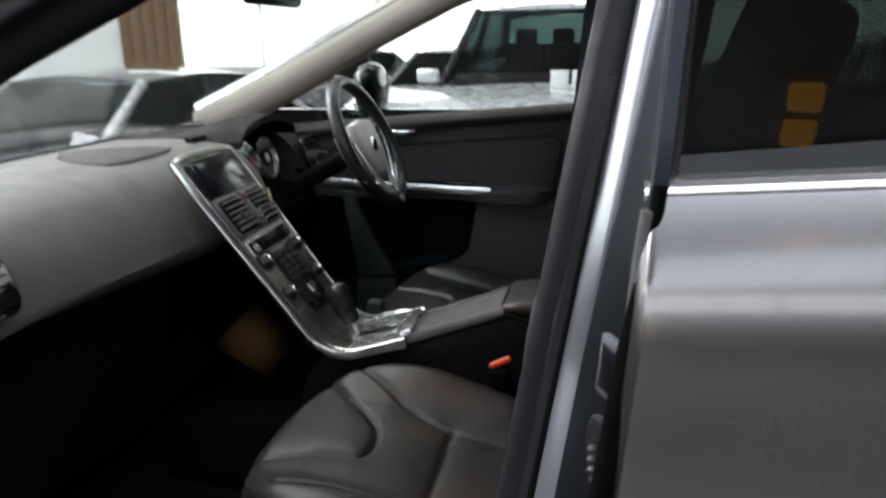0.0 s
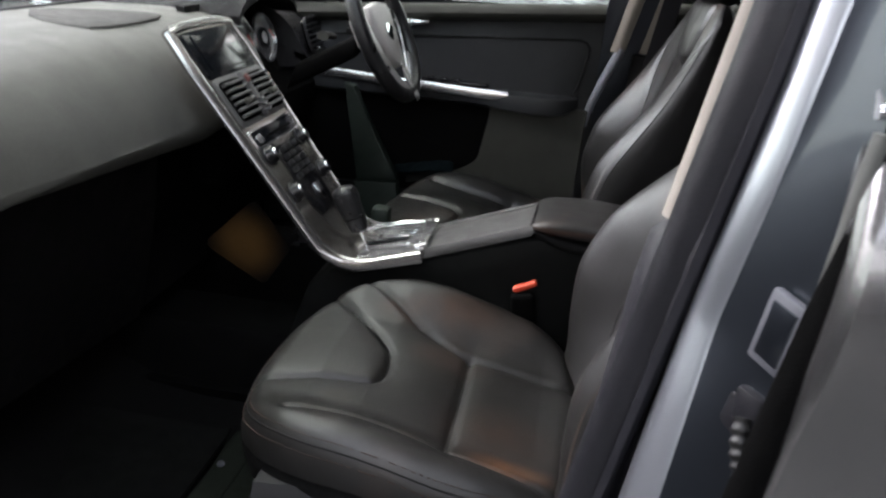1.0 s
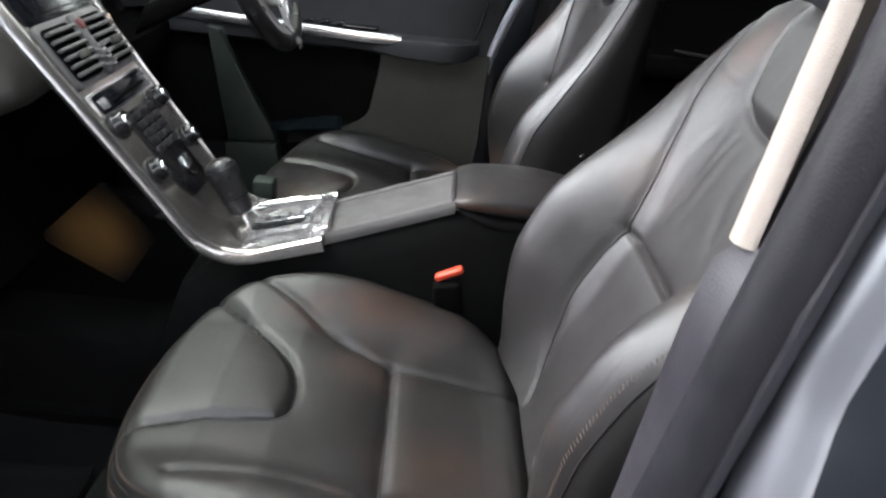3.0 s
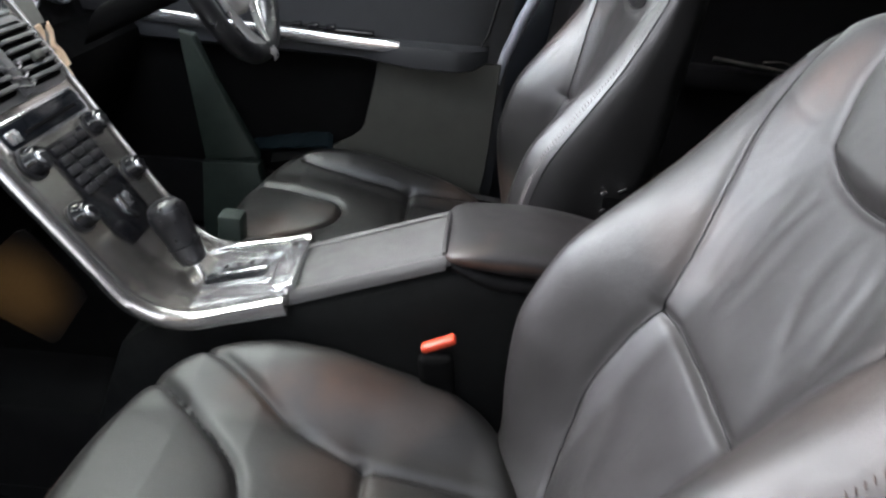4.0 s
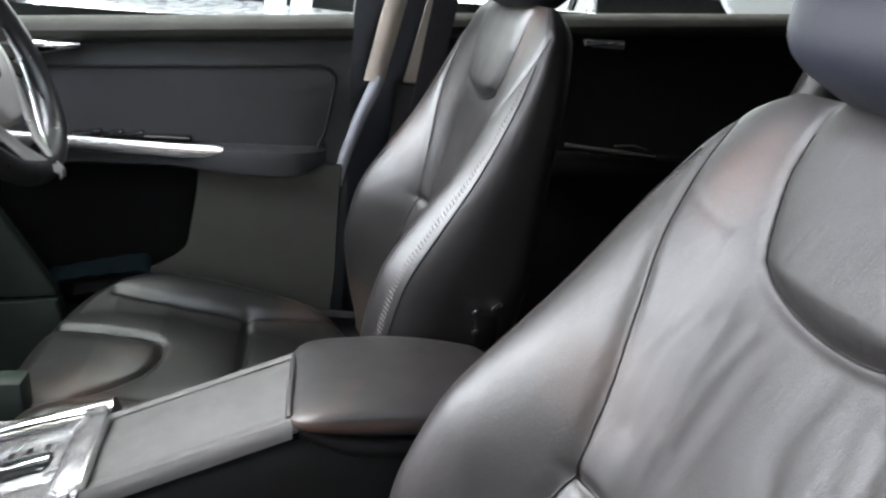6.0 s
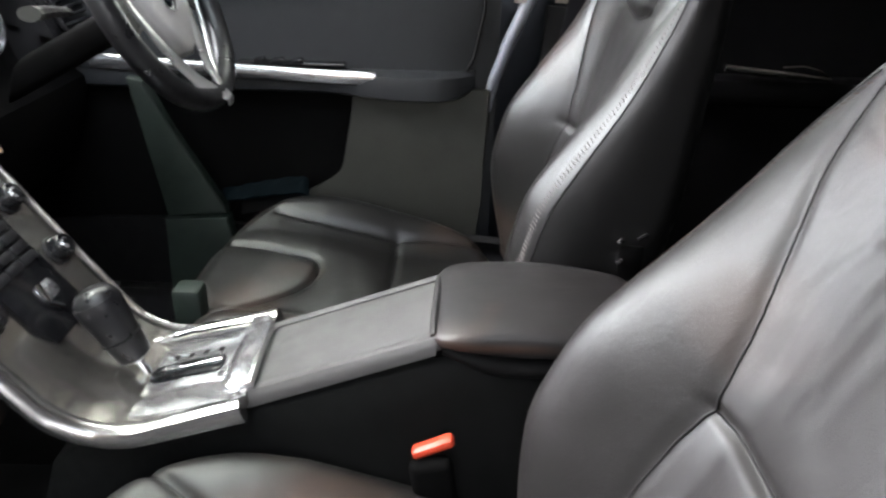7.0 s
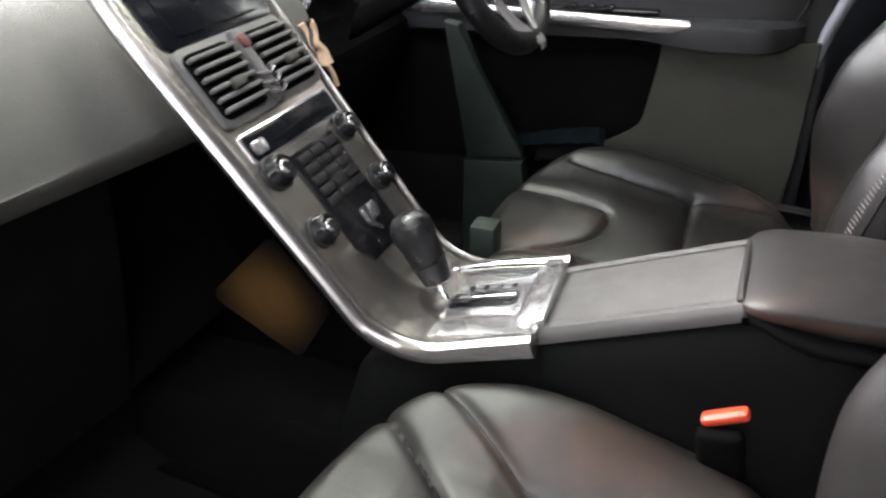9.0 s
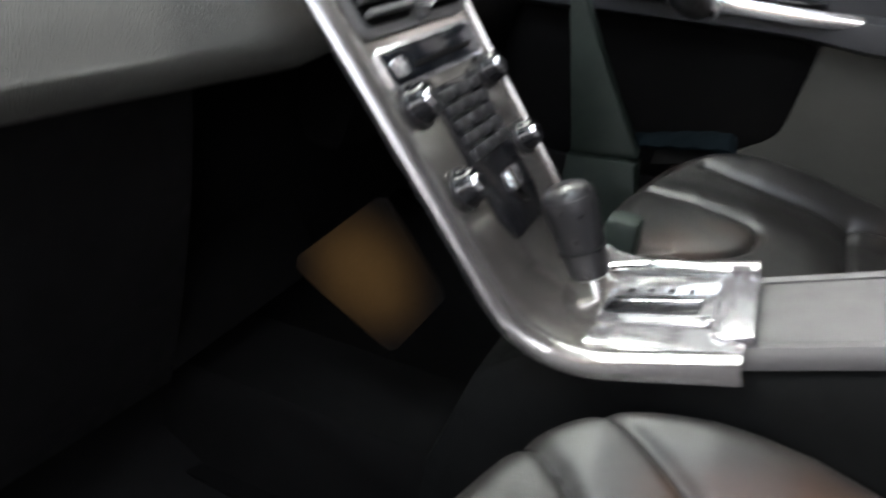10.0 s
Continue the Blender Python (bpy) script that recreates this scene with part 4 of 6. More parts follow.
def stack_profile(n_slope=14, n_arc=12, n_flat=8):
    """Points (x, z) and headings of the stack's face: down the slope, round the bend, up along the tunnel."""
    pts = []
    lim = (SLOPE_TOP[1] - 0.800) / 0.8
    for i in range(n_slope):
        u = lim * i / n_slope
        pts.append((SLOPE_TOP[0] + 0.6 * u, SLOPE_TOP[1] - 0.8 * u, radians(-53.1)))
    px, pz = SLOPE_TOP[0] + 0.6 * lim, 0.800
    cx, cz = px + 0.8 * ARC, pz + 0.6 * ARC
    for i in range(n_arc + 1):
        a = radians(-53.1 + (16.0 + 53.1) * i / n_arc)
        pts.append((cx + ARC * math.sin(a), cz - ARC * math.cos(a), a))
    ex, ez, _ = pts[-1]
    for i in range(1, n_flat + 1):
        u = (0.002 - ex) * i / n_flat
        pts.append((ex + u, ez + u * math.tan(radians(16)), radians(16)))
    return pts


def stack_half(i, n):
    """Half the width of the face along its profile."""
    return ramp1(i / n, [0, 0.06, 0.35, 0.62, 0.8, 1.0], [0.110, 0.115, 0.104, 0.097, 0.093, 0.090])


def on_stack(u, y, lift=0.0):
    """The pose on the sloping face, u metres from its top: local x points down the slope, local y across, local z out of the face."""
    p = Vector((SLOPE_TOP[0] + 0.6 * u, y, SLOPE_TOP[1] - 0.8 * u))
    ax, az = Vector((0.6, 0, -0.8)), Vector((0.8, 0, 0.6))
    m = Matrix((ax, Vector((0, 1, 0)), az)).transposed().to_4x4()
    m.translation = p + az * lift
    return m


def centre_stack():
    s = thing("centre_stack", (-0.15, 0, 0.75), "slim floating metal centre stack with vents, keypad and four knobs", "centre console")
    pts = stack_profile()
    n = len(pts) - 1
    rings = []
    for i, (x, z, a) in enumerate(pts):
        h = stack_half(i, n) - 0.010
        hn = h + ramp1(i / n, [0, 0.5, 0.8, 1], [0.008, 0.008, 0.003, 0.0])
        nx, nz = -math.sin(a), math.cos(a)
        sec = [(-hn, 0.0), (-h * 0.5, 0.0), (0, 0.0), (h * 0.5, 0.0), (h, 0.0), (h, -0.012), (0, -0.014), (-hn, -0.012)]
        rings.append([(x + nx * w, y, z + nz * w) for y, w in sec])
    part("face_panel", loft(rings), STACK, s, "brushed grey metal face")
    # bright rims on both sides, wrapping round the bend
    for sg in (-1, 1):
        rings = []
        for i, (x, z, a) in enumerate(pts):
            h = stack_half(i, n) + (ramp1(i / n, [0, 0.5, 0.8, 1], [0.008, 0.008, 0.003, 0.0]) if sg < 0 else 0.0)
            nx, nz = -math.sin(a), math.cos(a)
            k = ramp1(i / n, [0, 0.5, 0.75, 1], [0, 0, 0.6, 1.0])
            dp = ramp1(i / n, [0, 0.30, 0.6, 1], [0.011, 0.012, 0.017, 0.022])
            sec = [(-0.012, 0.001), (-0.007, 0.005), (0.001, 0.0055), (0.008, 0.002), (0.012 - 0.003 * k, -0.3 * dp), (0.011 - 0.003 * k, -0.8 * dp), (0.003, -dp), (-0.010, -0.7 * dp)]
            rings.append([(x + nx * w, sg * (h + b * (1 if sg < 0 else ramp1(i / n, [0, 0.62, 0.85, 1], [0.38, 0.38, 0.9, 1]))), z + nz * w) for b, w in sec])
        part("rim", loft(rings), RIM, s, "satin silver rim")
    x, z, a = pts[0]
    rings = []
    for k in range(25):
        y = -0.118 + 0.236 * k / 24
        zz = -0.008 * (abs(y) / 0.118) ** 4
        rings.append([(x - 0.004 + 0.010 * math.cos(t), y, z + 0.004 + zz + 0.008 * math.sin(t)) for t in [j * math.tau / 10 for j in range(10)]])
    part("top_rim", loft(rings), RIM, s, "satin silver rim")
    # screen
    part("screen_bezel", prism(rrect(0.092, 0.196, 0.012), 0.004, on_stack(0.054, 0), 0.002), SCREEN, s, "gloss black screen surround")
    part("screen", prism(rrect(0.074, 0.150, 0.006), 0.003, on_stack(0.052, 0, 0.0035), 0.001), SCREEN, s, "dark blank display")
    # vents
    part("vent_panel", prism(rrect(0.098, 0.196, 0.010), 0.006, on_stack(0.150, 0), 0.003), SLATGREY, s, "grey vent panel")
    for sg in (-1, 1):
        v = part("air_vent", prism(rrect(0.080, 0.080, 0.010), 0.003, on_stack(0.150, sg * 0.053, 0.0055), 0.001), SHADEBLACK, s, "square air vent with black slats")
        for k in range(6):
            part("slat", rbox((0, 0, 0), (0.0056, 0.076, 0.009), 0.002, on_stack(0.119 + 0.0125 * k, sg * 0.053, 0.0125)), SLATGREY, v, "grey slat")
        part("vent_tab", rbox((0, 0, 0), (0.012, 0.022, 0.010), 0.003, on_stack(0.160, sg * 0.053, 0.019)), DOORLOW, v)
    mid = part("centre_bridge", rbox((0, 0, 0), (0.094, 0.016, 0.012), 0.004, on_stack(0.150, 0, 0.010)), SLATGREY, s, "grey bridge between the vents")
    part("hazard_button", prism(rrect(0.016, 0.013, 0.003), 0.004, on_stack(0.121, 0, 0.015), 0.001), HAZARD, mid, "small red hazard button")
    for k in range(3):
        part("bridge_wing", tube([on_stack(0.160 + 0.012 * k, -0.018, 0.016).translation, on_stack(0.166 + 0.012 * k, 0, 0.021).translation, on_stack(0.160 + 0.012 * k, 0.018, 0.016).translation], 0.0022, 6), SILVER, mid)
    # disc slot
    part("slot_frame", prism(rrect(0.038, 0.188, 0.005), 0.002, on_stack(0.226, 0), 0.001), SILVER, s, "silver frame round the disc slot")
    part("slot_panel", prism(rrect(0.030, 0.180, 0.004), 0.003, on_stack(0.226, 0), 0.001), SCREEN, s, "dark disc slot with small display")
    part("disc_slot", rbox((0, 0, 0), (0.005, 0.120, 0.003), 0.001, on_stack(0.230, 0.010, 0.003)), CARPET, s)
    part("slot_button", prism(rrect(0.016, 0.022, 0.003), 0.003, on_stack(0.228, -0.074, 0.003), 0.001), SILVER, s, "silver eject button")
    # keypad
    k0 = part("keypad", prism([(-0.075, -0.047), (-0.075, 0.047), (0.055, 0.047), (0.080, 0.034), (0.080, -0.034), (0.055, -0.047)], 0.004, on_stack(0.330, 0.002), 0.002), GLOSS, s, "gloss black keypad")
    for i in range(5):
        for j in range(3):
            part("key", prism(rrect(0.0105, 0.024, 0.003), 0.0035, on_stack(0.266 + 0.0145 * i, -0.026 + 0.028 * j, 0.004), 0.0015), KEYBLACK, k0, "satin black key")
    # small seated-figure air switch drawn as plain bright bars
    part("air_switch", tube([on_stack(0.352, 0.004, 0.006).translation, on_stack(0.372, -0.004, 0.008).translation, on_stack(0.386, 0.008, 0.006).translation], 0.0045, 8), CHROME, k0, "bright climate switch")
    part("air_switch_pad", prism(rrect(0.020, 0.030, 0.005), 0.003, on_stack(0.362, 0.012, 0.004), 0.001), SILVER, k0)
    for u, y, r in ((0.262, 0.076, 0.0150), (0.338, 0.076, 0.0150), (0.262, -0.076, 0.0175), (0.342, -0.076, 0.0165)):
        kb = part("knob", lathe([(r * 1.08, 0.0), (r * 1.12, 0.003), (r * 1.05, 0.006), (r * 0.98, 0.008), (r * 0.92, 0.016), (r * 0.80, 0.0190), (r * 0.55, 0.0180), (0.0, 0.0178)], on_stack(u, y), 28), GLOSS, s, "round black knob with a chrome cap")
        part("knob_cap", lathe([(r * 0.50, 0.0178), (r * 0.44, 0.0200), (r * 0.26, 0.0207), (0.0, 0.0207)], on_stack(u, y), 28), SILVER, kb, "silver knob face")
        part("knob_ring", lathe([(r * 1.10, 0.001), (r * 1.20, 0.002), (r * 1.18, 0.0045), (r * 1.08, 0.005)], on_stack(u, y), 28), KEYBLACK, kb)
        part("knob_pointer", prism([(-r * 0.42, -r * 0.14), (r * 0.36, -r * 0.34), (r * 0.44, 0.0), (r * 0.28, r * 0.36), (-r * 0.30, r * 0.22)], 0.0012, on_stack(u, y, 0.0204) @ Matrix.Rotation(radians(40), 4, "Z")), GLOSS, kb, "black mark on the knob")
    # shift gate on the flat part
    def on_flat(x, y, lift):
        ez = 0.794 + (x - 0.0) * math.tan(radians(16))
        a = radians(16)
        m = Matrix(((math.cos(a), 0, -math.sin(a), x - math.sin(a) * lift), (0, 1, 0, y), (math.sin(a), 0, math.cos(a), ez + math.cos(a) * lift), (0, 0, 0, 1)))
        return m
    gate = part("gate_plate", prism(rrect(0.105, 0.098, 0.010), 0.004, on_flat(-0.075, 0.006, 0.001), 0.002), SILVER, s, "bright metal shift gate plate")
    # Brighter plates added for the reflection on the flat part of the stack.
    for y0, y1, name in ((-0.084, -0.048, "near"), (0.060, 0.084, "far")):
        out = [(-0.150, (y0 + y1) / 2 - 0.004), (-0.132, y0 + 0.004), (-0.090, y0), (-0.004, y0), (-0.004, y1), (-0.100, y1), (-0.140, y1 - 0.004)]
        part("gate_wing", prism(out, 0.0035, on_flat(0, 0, 0.0015), 0.0012), SILVER, gate, "metal wing beside the gate with its reflection put in as brighter metal")
    part("gate_slot", prism(rrect(0.088, 0.030, 0.008), 0.003, on_flat(-0.078, -0.008, 0.0045), 0.001), GLOSS, gate, "black gate slot")
    part("gate_bar", rbox((0, 0, 0), (0.072, 0.007, 0.004), 0.0015, on_flat(-0.072, -0.004, 0.008)), CHROME, gate, "bright bar in the gate")
    for k in range(4):
        part("gate_mark", rbox((0, 0, 0), (0.006, 0.008, 0.0012), 0.0003, on_flat(-0.102 + 0.018 * k, 0.022, 0.0052)), BLACK, gate, "small dark gear mark")
    for k in range(2):
        part("gate_button", prism(rrect(0.012, 0.009, 0.003), 0.003, on_flat(-0.030 + 0.016 * k, -0.034 + 0.004 * k, 0.0045), 0.001), SILVER, gate)
    part("gate_end", prism([(0.0, -0.060), (0.012, -0.070), (0.034, -0.064), (0.030, 0.060), (0.010, 0.062), (-0.004, 0.05)], 0.010, on_flat(-0.024, 0.0, 0.0), 0.004), SILVER, gate, "bright lip behind the gate")
    rail = [on_flat(-0.150 + 0.13 * k / 10, 0.062, 0.010 + 0.004 * math.sin(k / 10 * 3.1)).translation for k in range(11)]
    part("gate_rail", tube(rail, 0.004, 8), CHROME, gate, "raised chrome rail")
    # gear lever
    g = thing("gear_lever", (-0.135, 0.0, 0.765), "black leather automatic gear lever with chrome shaft", "gear lever")
    ax = (Vector((-0.182, 0, 0.866)) - Vector((-0.135, 0, 0.765))).normalized()
    q = ax.to_track_quat("Z", "Y").to_matrix().to_4x4()
    q.translation = (-0.126, 0.0, 0.757)
    part("shaft", lathe([(0.0045, -0.005), (0.0045, 0.05), (0.004, 0.05)], q, 12), CHROME, g, "chrome shaft")
    rings = []
    for h, rx, ry in ((0.030, 0.010, 0.012), (0.034, 0.0145, 0.018), (0.050, 0.0165, 0.020), (0.078, 0.0185, 0.022), (0.096, 0.0203, 0.0245), (0.106, 0.0208, 0.0252), (0.112, 0.0200, 0.0243), (0.114, 0.012, 0.015)):
        rings.append([(1.12 * rx * math.copysign(abs(math.cos(t)) ** 0.8, math.cos(t)), ry * math.copysign(abs(math.sin(t)) ** 0.8, math.sin(t)), h) for t in [k * math.tau / 24 for k in range(24)]])
    b = loft(rings)
    b.transform(q)
    part("grip", b, WHEEL, g, "black leather grip")
    part("cap", lathe([(0.0205, 0.1105), (0.0195, 0.1165), (0.0150, 0.1225), (0.0080, 0.1255), (0.0, 0.1262)], q @ Matrix.Diagonal((1.10, 1.22, 1.0, 1.0)), 24), WHEEL, g, "smooth black top of the lever")
    for h in (0.060, 0.104):
        part("stitch_ring", lathe([(0.0225, h), (0.0232, h + 0.001), (0.0225, h + 0.002)], q, 20), PIPING, g)


centre_stack()


def tunnel_console():
    t = thing("tunnel_console", (0.15, 0, 0.45), "black tunnel console with a grey roller cover", "centre console")
    top = lambda x: 0.783 + x * 0.375
    rings = []
    for i in range(25):
        x = -0.62 + 1.065 * i / 24
        zt = 0.56 + (max(top(x), 0.735) - 0.572) * ease(x, -0.27, -0.20) if x < 0.22 else 0.848 - 0.25 * max(0, x - 0.36)
        sec = [(-0.066, zt), (0.066, zt), (0.074, zt - 0.008), (0.083, zt - 0.05), (0.105, zt - 0.17), (0.118, 0.44), (-0.118, 0.44), (-0.105, zt - 0.17), (-0.083, zt - 0.05), (-0.074, zt - 0.008)]
        rings.append([(x, y, z) for y, z in sec])
    part("body", loft(rings[8:]), CONSOLE, t, "black grained console body")
    part("carpeted_front", loft(rings[:9]), SHADEBLACK, t, "black carpet over the tunnel")
    part("back_panel", rbox((-0.62, 0, 0.76), (0.06, 0.30, 0.34), 0.02, pose(0, 0, 0, 0, -20, 0)), SHADEBLACK, t)
    # cover
    f = lambda u, v: Vector((0.004 + 0.190 * u, -0.052 + 0.110 * v, top(0.004 + 0.19 * u) + 0.006 + 0.0022 * math.sin(math.pi * v)))
    part("roller_cover", sheet(f, 18, 10, (0, 0, -0.006)), COVER, t, "matt grey roller cover")
    for y0, y1 in ((-0.072, -0.053), (0.0595, 0.072)):
        f = lambda u, v, y0=y0, y1=y1: Vector((0.002 + 0.196 * u, y0 + (y1 - y0) * v, top(0.002 + 0.196 * u) + 0.0075 + 0.002 * math.sin(math.pi * v) - (0.008 * (1 - ease(v, 0, 0.3)) if y0 < 0 else 0.008 * ease(v, 0.7, 1.0))))
        part("cover_rail", sheet(f, 14, 6, (0, 0, -0.008)), COVER, t, "grey side rail")
    # armrest
    rings = []
    for i in range(29):
        u = i / 28
        x = 0.196 + 0.235 * u
        k = (1 - (1 - min(1, u * 7)) ** 2) ** 0.5 if u < 1 / 7 else 1.0
        e = (1 - max(0, (u - 0.86) / 0.14) ** 2) ** 0.5
        hw = 0.083 * (0.80 + 0.20 * k) * (0.6 + 0.4 * e)
        zt = 0.862 + 0.030 * math.sin(math.pi * (0.16 + 0.60 * u)) - 0.02 * u * u
        zb = 0.858 - 0.012 * min(1, u * 3)
        zt = zb + (zt - zb) * (0.55 + 0.45 * k) * (0.5 + 0.5 * e)
        zm = (zt + zb) / 2
        rings.append([(x, hw * math.copysign(abs(math.cos(a)) ** 0.45, math.cos(a)), zm + (zt - zm) * math.copysign(abs(math.sin(a)) ** 0.55, math.sin(a))) for a in [k2 * math.tau / 40 for k2 in range(40)]])
    a = thing("armrest", (0.32, 0, 0.83), "padded black leather centre armrest with worn edge", "armrest")
    part("pad", loft(rings), LEATHER_ARM, a, "black leather pad")
    rings = []
    for i in range(21):
        u = i / 20
        hw = 0.080 * (0.86 + 0.14 * min(1, u * 6)) * (1 - 0.35 * max(0.0, (u - 0.86) / 0.14) ** 2)
        zt, zb = 0.862 - 0.012 * min(1, u * 3), 0.842 - 0.020 * min(1, u * 4)
        rings.append([(0.204 + 0.222 * u, hw * math.copysign(abs(math.cos(t)) ** 0.5, math.cos(t)), (zt + zb) / 2 + (zt - zb) / 2 * math.copysign(abs(math.sin(t)) ** 0.6, math.sin(t))) for t in [k2 * math.tau / 32 for k2 in range(32)]])
    part("hinge_box", loft(rings), BLACK, a, "black plastic underside")
    lip = [(0.197 - 0.002 * math.cos(k * math.pi), -0.060 + 0.120 * k, 0.866 + 0.004 * math.sin(math.pi * k)) for k in [j / 12 for j in range(13)]]
    part("front_lip", tube([(0.201, -0.066, 0.852)] + lip + [(0.201, 0.066, 0.852)], 0.0042, 8), LEATHER_ARM, a, "rolled front lip of the pad")
    part("latch", rbox((0.1955, -0.045, 0.857), (0.005, 0.022, 0.010), 0.002), GLOSS, a, "black latch below the lip")
    # belt buckle
    b = thing("seat_belt_buckle", (0.2, -0.115, 0.66), "red press button of a black seat belt buckle", "seat belt buckle")
    part("housing", rbox((0.201, -0.118, 0.715), (0.044, 0.020, 0.085), 0.008, pose(0, 0, 0, 4, -8, 0), 3), SHADEBLACK, b, "black buckle housing")
    part("button", rbox((0.198, -0.112, 0.768), (0.046, 0.016, 0.011), 0.005, pose(0, 0, 0, 4, -26, 0)), RED, b, "red release button")
    # Stands in for a brown lit patch on the tunnel; colour fades like light.
    c = thing("brown_patch", (-0.37, 0, 0.70), "brown piece behind the stack with fading light in its colour", "cardboard")
    part("brown_patch_sheet", flat_xz([(-0.440, 0.731), (-0.438, 0.744), (-0.348, 0.831), (-0.336, 0.835), (-0.329, 0.828), (-0.270, 0.757), (-0.267, 0.747), (-0.271, 0.738), (-0.315, 0.670), (-0.325, 0.664), (-0.335, 0.668), (-0.434, 0.724)], -0.05, 0.004, 0), TAN, c)
    # small chrome fittings in the rear footwell
    r = thing("belt_anchor", (0.43, 0.100, 0.80), "small chrome belt anchor beside the driver seat", "belt anchor")
    for x, z, w in ((0.409, 0.903, 0.010), (0.434, 0.909, 0.015), (0.411, 0.876, 0.010)):
        part("chrome_tab", rbox((x, 0.097, z), (w, 0.006, 0.006), 0.002, pose(0, 0, 0, 0, -35, 0)), CHROME, r)
    part("fitting_body", rbox((0.425, 0.106, 0.86), (0.03, 0.010, 0.07), 0.004), CARPET, r)


tunnel_console()


def steering_wheel():
    c = Vector((-0.217, 0.37, 1.119))
    tilt = radians(25)
    m = Matrix.Translation(c) @ Matrix.Rotation(radians(90) - tilt, 4, "Y")     # local z towards the driver
    w = thing("steering_wheel", c, "black leather steering wheel with silver spoke trim", "steering wheel")
    # local x points down, local y across
    R = 0.165
    pts = [m @ Vector((R * math.cos(a) * (0.93 if math.cos(a) > 0 else 1.0), R * math.sin(a), 0.018)) for a in [k * math.tau / 64 for k in range(64)]]
    part("rim", tube(pts, 0.0165, 14, closed=True, up=(1, 0, 0.5)), WHEEL, w, "black leather rim")
    hub = [(0.082, 0.0), (0.074, 0.024), (0.030, 0.058), (-0.035, 0.078), (-0.062, 0.068), (-0.070, 0.0), (-0.062, -0.068), (-0.035, -0.078), (0.030, -0.058), (0.074, -0.024)]
    part("airbag_pad", prism(hub, 0.026, m @ Matrix.Translation((0.006, 0, 0.0)), 0.011, 4), PADGREY, w, "grey airbag pad")
    part("badge", lathe([(0.0, 0.0), (0.018, 0.0), (0.020, 0.003), (0.0, 0.005)], m @ Matrix.Translation((0.008, 0, 0.026)), 28), SILVER, w, "round silver badge")
    part("badge_bar", rbox((0, 0, 0), (0.012, 0.040, 0.003), 0.001, m @ Matrix.Translation((0.008, 0, 0.031)) @ Matrix.Rotation(radians(30), 4, "Z")), BLUE, w)
    for sg in (-1, 1):
        out = [(-0.035, 0.072), (-0.045, 0.110), (-0.040, 0.156), (0.012, 0.156), (0.036, 0.136), (0.040, 0.100), (0.030, 0.068)]
        sp = part("spoke", prism([(a, sg * b) for a, b in (out if sg > 0 else out[::-1])], 0.014, m @ Matrix.Translation((0, 0, -0.004)), 0.005, 3), PADGREY, w, "grey spoke")
        part("spoke_trim", tube([m @ Vector((a, sg * b, c1)) for a, b, c1 in ((-0.035, 0.148, 0.011), (0.012, 0.148, 0.011), (0.060, 0.118, 0.011), (0.108, 0.074, 0.013), (0.140, 0.038, 0.017), (0.155, 0.016, 0.022))], [0.003, 0.0035, 0.003, 0.003, 0.0035, 0.004], 10, up=(1, 0, 0.5)), SATIN, sp, "thin satin silver line beside the rim")
        arm = [m @ Vector((a, sg * b, c1)) for a, b, c1 in ((-0.035, 0.094, 0.013), (0.005, 0.092, 0.014), (0.045, 0.076, 0.014), (0.085, 0.054, 0.015), (0.120, 0.032, 0.018), (0.146, 0.015, 0.028), (0.162, 0.006, 0.036), (0.172, 0.004, 0.032))]
        part("spoke_arm", tube(arm, [0.006, 0.008, 0.010, 0.012, 0.013, 0.010, 0.0075, 0.006], 14, flat=0.35, up=m.to_3x3() @ Vector((0, 0, 1))), SATIN, sp, "satin silver arm of the lower spoke")
        for k in range(3):
            t = m @ Matrix.Translation((-0.026 + 0.024 * k, sg * (0.120 - 0.006 * k), 0.010)) @ Matrix.Rotation(radians(-sg * 14 * k), 4, "Z")
            part("wheel_button", prism(rrect(0.021, 0.040 - 0.004 * k, 0.004), 0.004, t, 0.0015), DOORLOW, sp, "dark grey button")
    st = thing("steering_column", (-0.35, 0.37, 1.03), "black steering column shroud with control stalks", "steering column")
    rings = []
    for k in range(8):
        u = k / 7
        p = c + Vector((-0.04 - 0.15 * u, 0, -0.03 - 0.08 * u))
        rings.append([p + Vector((0.02 * math.sin(t), 0.042 * math.copysign(abs(math.cos(t)) ** 0.6, math.cos(t)), 0.036 * math.copysign(abs(math.sin(t)) ** 0.6, math.sin(t)))) for t in [j * math.tau / 20 for j in range(20)]])
    # The hood's shade on the shroud is put into its black.
    part("shroud", loft(rings), SHADEBLACK, st, "black column shroud")
    for sg in (-1, 1):
        part("stalk", tube([c + Vector((-0.085, sg * 0.06, -0.01)), c + Vector((-0.080, sg * 0.11, -0.002)), c + Vector((-0.072, sg * 0.165, 0.004))], [0.009, 0.011, 0.013], 10, flat=0.7), BLACK, st, "black control stalk")
        part("stalk_tip", tube([c + Vector((-0.071, sg * 0.166, 0.004)), c + Vector((-0.068, sg * 0.180, 0.006))], 0.0135, 10, flat=0.7), DOORLOW, st, "grey stalk tip")
    # key with a tag in its slot
    k = thing("car_key", (-0.46, 0.255, 1.02), "key fob with a cream paper tag hanging in its slot", "key")
    part("fob", rbox((-0.495, 0.250, 1.026), (0.12, 0.032, 0.014), 0.005, pose(0, 0, 0, 0, 8, 0)), BLACK, k, "black fob")
